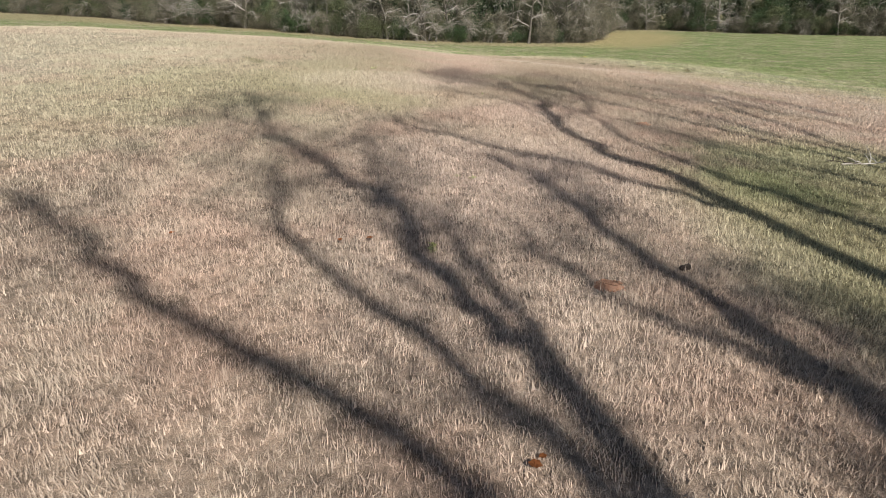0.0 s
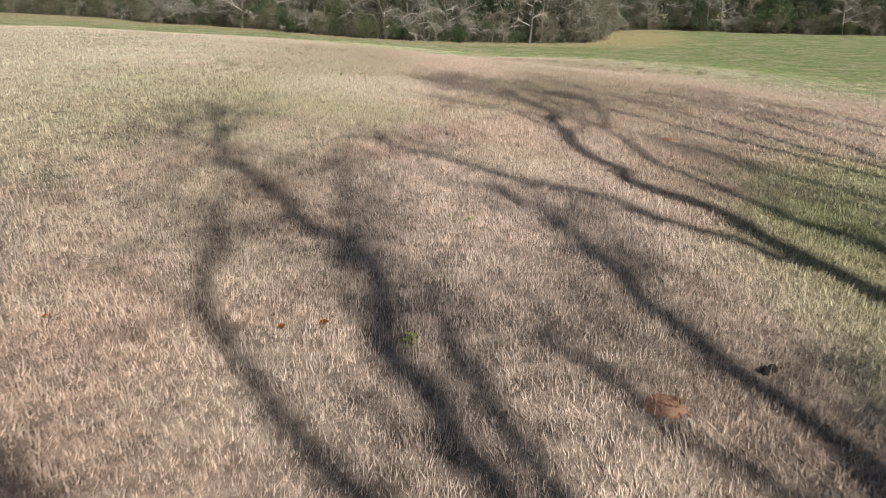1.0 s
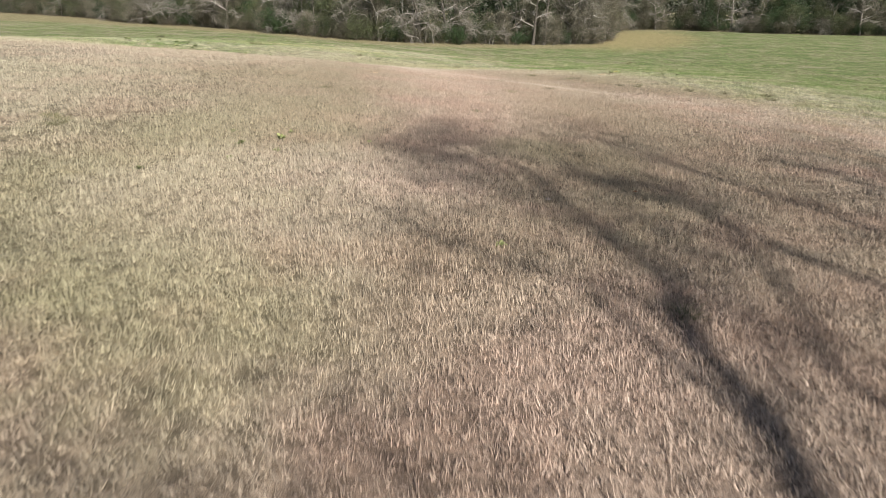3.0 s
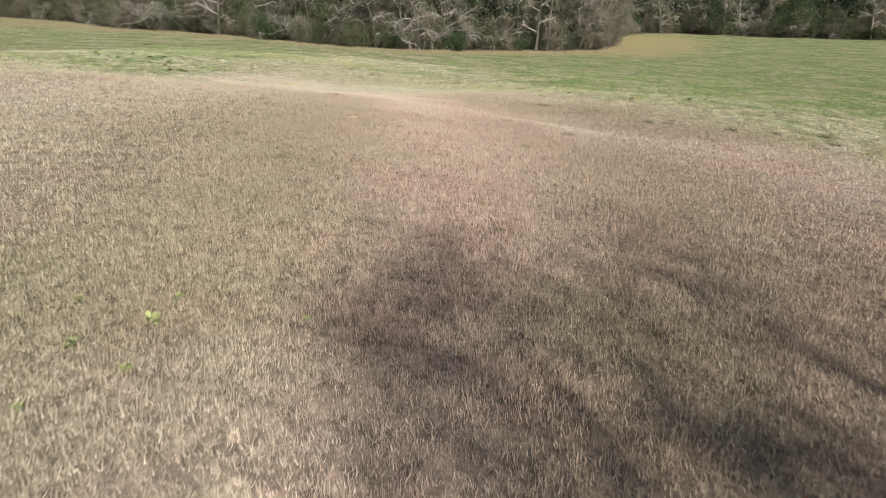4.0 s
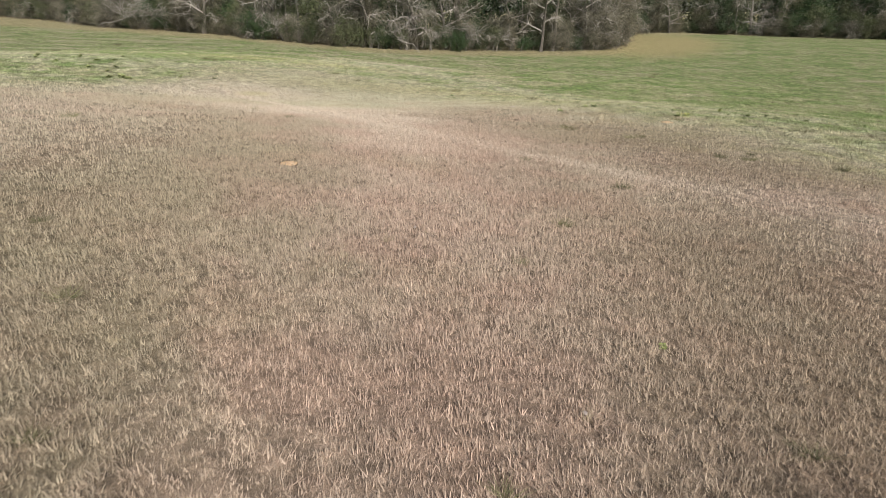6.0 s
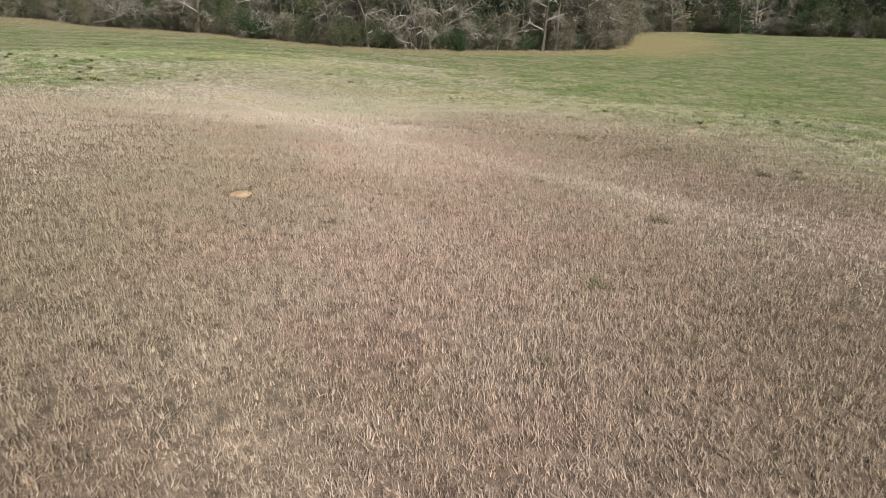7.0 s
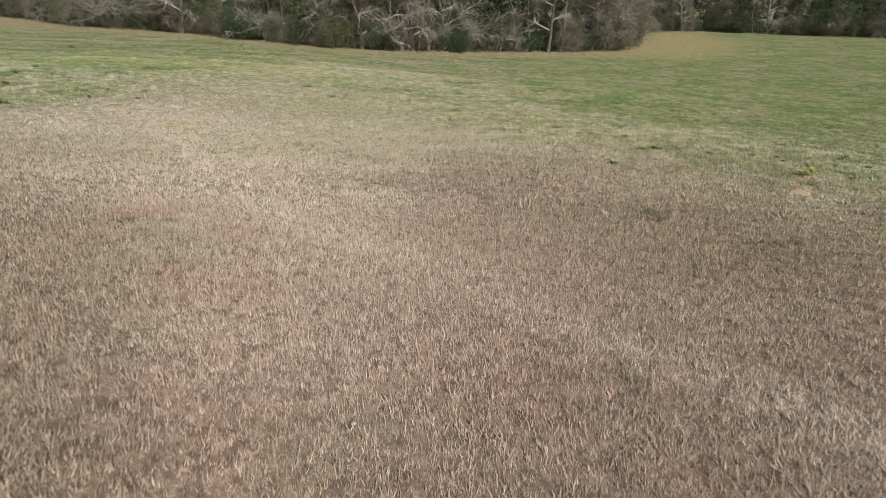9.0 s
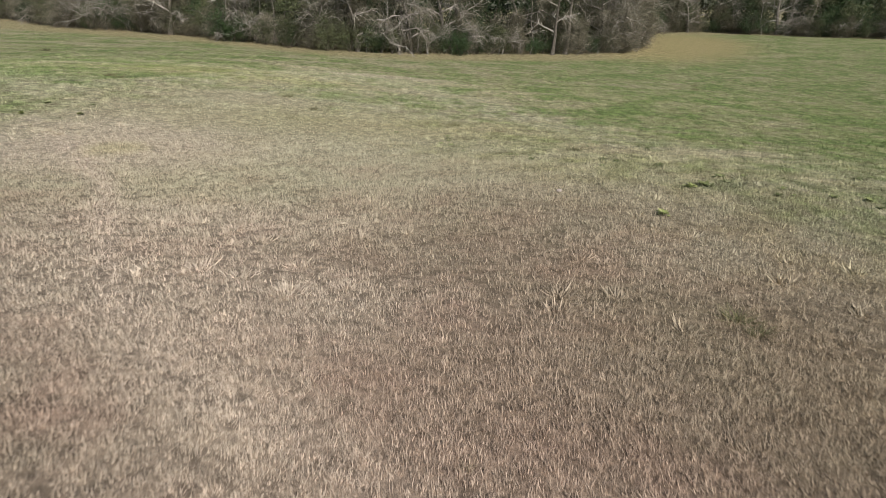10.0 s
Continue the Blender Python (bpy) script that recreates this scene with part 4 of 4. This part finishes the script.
LEAF_CREEP = leafy("creeping_leaves", (0.12, 0.15, 0.055), (0.24, 0.27, 0.115), (0.17, 0.20, 0.08))
creeper = weed_model("low creeping green weed patch in the turf", 0.15, 0.025, 60, 8, False, LEAF_CREEP)
on_ground(creeper, 6.9, 43.2, 0, 1.2)
creep_rng = random.Random(4)
for x, y, n in ((7.5, 44.0, 5), (8.8, 42.2, 6), (10.2, 40.6, 6), (5.2, 46.5, 5), (3.2, 47.8, 5), (1.2, 50.2, 5), (-1.6, 52.5, 4), (12.5, 41.0, 5), (11.8, 44.8, 4), (15.5, 43.5, 4), (-12.2, 52.0, 4), (-4.6, 56.2, 3), (7.6, 50.5, 4)):
    for _ in range(n):
        on_ground(copy_thing(creeper, pose(0, 0, 0)), x + creep_rng.gauss(0, 0.8), y + creep_rng.gauss(0, 0.45), creep_rng.uniform(0, 360), creep_rng.uniform(0.35, 0.9))


def tuft_model(name, label, reach, tall, count, seed, material, wide=0.005):
    """A clump of stiff upright blades."""
    rng = np.random.default_rng(seed)
    top = thing(name, label, "grass tuft", "grass tufts in the field")
    a = np.column_stack([rng.normal(size=(count, 2)) * reach * 0.3, np.full(count, -0.005)])
    d = np.column_stack([a[:, :2] * 1.6 + rng.normal(size=(count, 2)) * reach * 0.5, tall * rng.uniform(0.5, 1.1, count)])
    t = Tubes()
    t.slivers(a, a + d, np.full(count, wide), rng)
    part("clump", t.mesh("clump", material), top)
    return top


straw_tuft = tuft_model("straw_tuft", "stiff pale straw tuft standing above the grass", 0.07, 0.15, 34, 5, STRAW, 0.0045)
on_ground(straw_tuft, -0.2, 30.0)
for i, (x, y, k) in enumerate(((0.1, 25.1, 0.9), (-0.3, 24.5, 0.8), (1.7, 22.0, 0.7), (1.25, 33.7, 0.7), (-4.4, 35.4, 0.8), (-1.7, 22.6, 0.6), (-0.15, 20.5, 0.7))):
    on_ground(copy_thing(straw_tuft, pose(0, 0, 0)), x, y, 71 * i, k)
dark_tuft = tuft_model("green_tuft", "dark olive grass tuft in the dormant grass", 0.15, 0.12, 120, 6, LEAF_TUFT, 0.007)
on_ground(dark_tuft, 3.92, 29.0)
for i, (x, y, k) in enumerate(((4.05, 29.05, 0.8), (2.4, 26.4, 0.9), (1.27, 20.2, 0.5), (4.4, 36.4, 1.2), (5.87, 34.9, 1.1), (7.4, 32.7, 1.1), (-3.2, 34.0, 0.8), (-4.7, 36.2, 0.8), (8.0, 32.5, 1.0), (9.8, 31.8, 1.1), (12.1, 30.1, 1.2), (12.6, 31.5, 1.3), (-2.4, 23.2, 0.8),
                              (5.2, 49, 1.6), (1.5, 54.9, 1.8), (-6.3, 59, 1.6), (-4.5, 56, 1.5), (-15.3, 60.4, 2.0), (-14.6, 60.0, 1.6), (3.0, 67.1, 1.6), (22.4, 81.8, 2.0), (24, 86, 2.0), (-33.6, 84.4, 2.6), (-29.2, 66.5, 2.0), (4.5, 36.1, 1.0), (1.6, 24.8, 0.6), (1.1, 21.3, 0.6), (3.1, 21.8, 0.6), (2.5, 31.0, 0.7), (-5.2, 17.4, 0.9), (2.16, 12.6, 0.8))):
    on_ground(copy_thing(dark_tuft, pose(0, 0, 0)), x, y, 37 * i, k)
for x, y, k in ((-5.6, 17.9, 1.0), (-5.35, 17.75, 0.7), (-1.6, 21.5, 0.6), (-3.6, 24.8, 0.6), (-8.1, 17.1, 0.7), (-7.9, 13.6, 0.6), (-9.15, 31.4, 0.9), (-6.7, 30.7, 0.9), (8.3, 33.1, 0.8), (6.2, 35.0, 0.9), (8.55, 38.7, 1.1), (11.1, 31.6, 0.9)):
    on_ground(copy_thing(dark_tuft, pose(0, 0, 0)), x, y, 53 * x, k)


def stick(label, length_, radius, seed, material, bend=0.12, forks=0):
    rng = np.random.default_rng(seed)
    t = Tubes()
    line = wander(rng, (-length_ / 2, 0, 0.012), (1, 0, 0.03), length_, 6, bend)
    line[:, 2] = np.abs(line[:, 2] - 0.012) * 0.4 + 0.012
    t.limb(line, np.linspace(radius, radius * 0.5, 7), 6)
    for _ in range(forks):
        k = rng.integers(1, 6)
        t.limb(wander(rng, line[k], (rng.normal(), rng.normal(), 0.8), length_ * rng.uniform(0.2, 0.45), 4, 0.2), np.linspace(radius * 0.6, radius * 0.2, 5), 5)
    return tagged(new("stick", t.mesh("stick", material)), label, "stick", "sticks in the grass")


on_ground(stick("pale short stick lying on the grass", 0.16, 0.004, 1, BARK_PALE), 0.6, 27.8, 10, 1, 0.04)
on_ground(stick("thin dark stick lying on the grass", 0.3, 0.009, 2, BARK_DARK), -5.9, 11.1, -15, 1, 0.03)
on_ground(stick("small dead branch with forked twigs lying in green grass", 0.7, 0.014, 3, BARK_PALE, 0.15, 6), 6.8, 9.5, 25, 1, 0.03)
on_ground(stick("dead twig lying beside a fallen branch", 0.5, 0.010, 4, BARK_DARK, 0.2, 4), 6.5, 9.3, -40, 1, 0.03)


def stalk(x, y, tall, seed):
    """A single dry seed stalk."""
    rng = np.random.default_rng(seed)
    t = Tubes()
    line = wander(rng, (0, 0, -0.01), (0.05, 0.02, 1), tall, 6, 0.05)
    t.limb(line, np.linspace(0.0028, 0.0015, 7), 5)
    t.slivers(np.repeat(line[-2:], 4, axis=0), np.repeat(line[-2:], 4, axis=0) + rng.normal(size=(8, 3)) * 0.012 + (0, 0, 0.025), np.full(8, 0.004), rng)
    ob = tagged(new("seed_stalk", t.mesh("seed_stalk", STRAW)), "thin upright dry seed stalk", "grass stalk", "dry stalks in the field")
    on_ground(ob, x, y)


for i, (x, y, h) in enumerate(((1.3, 26.2, 0.42), (0.55, 24.9, 0.25), (-3.1, 33.5, 0.35), (0.8, 26.9, 0.2), (-0.6, 13.2, 0.18), (2.2, 18.4, 0.2), (-1.2, 31.5, 0.25))):
    stalk(x, y, h, 50 + i)

for i, (x, y, r) in enumerate(((1.56, 15.1, 0.03), (0.3, 30.1, 0.022), (3.5, 42.4, 0.07), (0.4, 25.6, 0.02), (1.7, 22.05, 0.02))):
    ob = lump("stone", (r, r * 0.75, r * 0.5), i + 8, 0.3, STONE)
    on_ground(tagged(ob, "small whitish stone lying on dry grass", "stone", "stones in the field"), x, y, 30 * i, 1, 0.03)


def fallen_leaf(x, y, size, turn):
    """A curled dry leaf with a stalk."""
    bm = bmesh.new()
    rows = []
    for i in range(7):
        f = i / 6
        w = 0.42 * math.sin(math.pi * min(f * 0.93 + 0.04, 1)) * (1 + 0.15 * math.cos(f * 19))
        rows.append([bm.verts.new((f - 0.5, k * w, 0.25 * abs(k) * w + 0.12 * (f - 0.5) ** 2)) for k in (-1, 0, 1)])
    for a, b in zip(rows[:-1], rows[1:]):
        for j in (0, 1):
            bm.faces.new((a[j], a[j + 1], b[j + 1], b[j]))
    made = bmesh.ops.solidify(bm, geom=bm.faces[:], thickness=0.02)
    me = bpy.data.meshes.new("fallen_leaf")
    bm.to_mesh(me)
    bm.free()
    me.materials.append(DRY_LEAF)
    ob = tagged(new("fallen_leaf", me), "curled orange-brown dry leaf on the grass", "leaf", "fallen leaves in the grass")
    on_ground(ob, x, y, turn, size, 0.045)


for x, y, size, turn in ((-0.70, 5.32, 0.075, 30), (-0.98, 5.26, 0.06, 100), (0.5, 2.5, 0.08, 160), (0.55, 2.56, 0.05, 20), (-2.6, 5.3, 0.06, 60), (2.7, 15.6, 0.06, 10)):
    fallen_leaf(x, y, size, turn)

# yellow flowers on a green weed far out in the field
flower = thing("flower_weed", "green weed with small yellow flowers", "plant")
frng = np.random.default_rng(9)
fs = Tubes()
heads = []
for _ in range(9):
    line = wander(frng, (frng.normal() * 0.12, frng.normal() * 0.12, 0), (frng.normal() * 0.3, frng.normal() * 0.3, 1), frng.uniform(0.15, 0.32), 4, 0.1)
    fs.limb(line, np.linspace(0.006, 0.003, 5), 4)
    heads.append(line[-1])
part("stem", fs.mesh("stem", LEAF_WEED), flower)
for head in heads:
    part("flower", leaves(frng, head + frng.normal(size=(14, 3)) * 0.015, 0.03, PETAL, "flower"), flower)
fp = frng.normal(size=(160, 3)) * (0.2, 0.2, 0.05) + (0, 0, 0.07)
part("foliage", leaves(frng, fp, 0.08, LEAF_WEED), flower)
on_ground(flower, 9.2, 39.6, 0, 0.5)
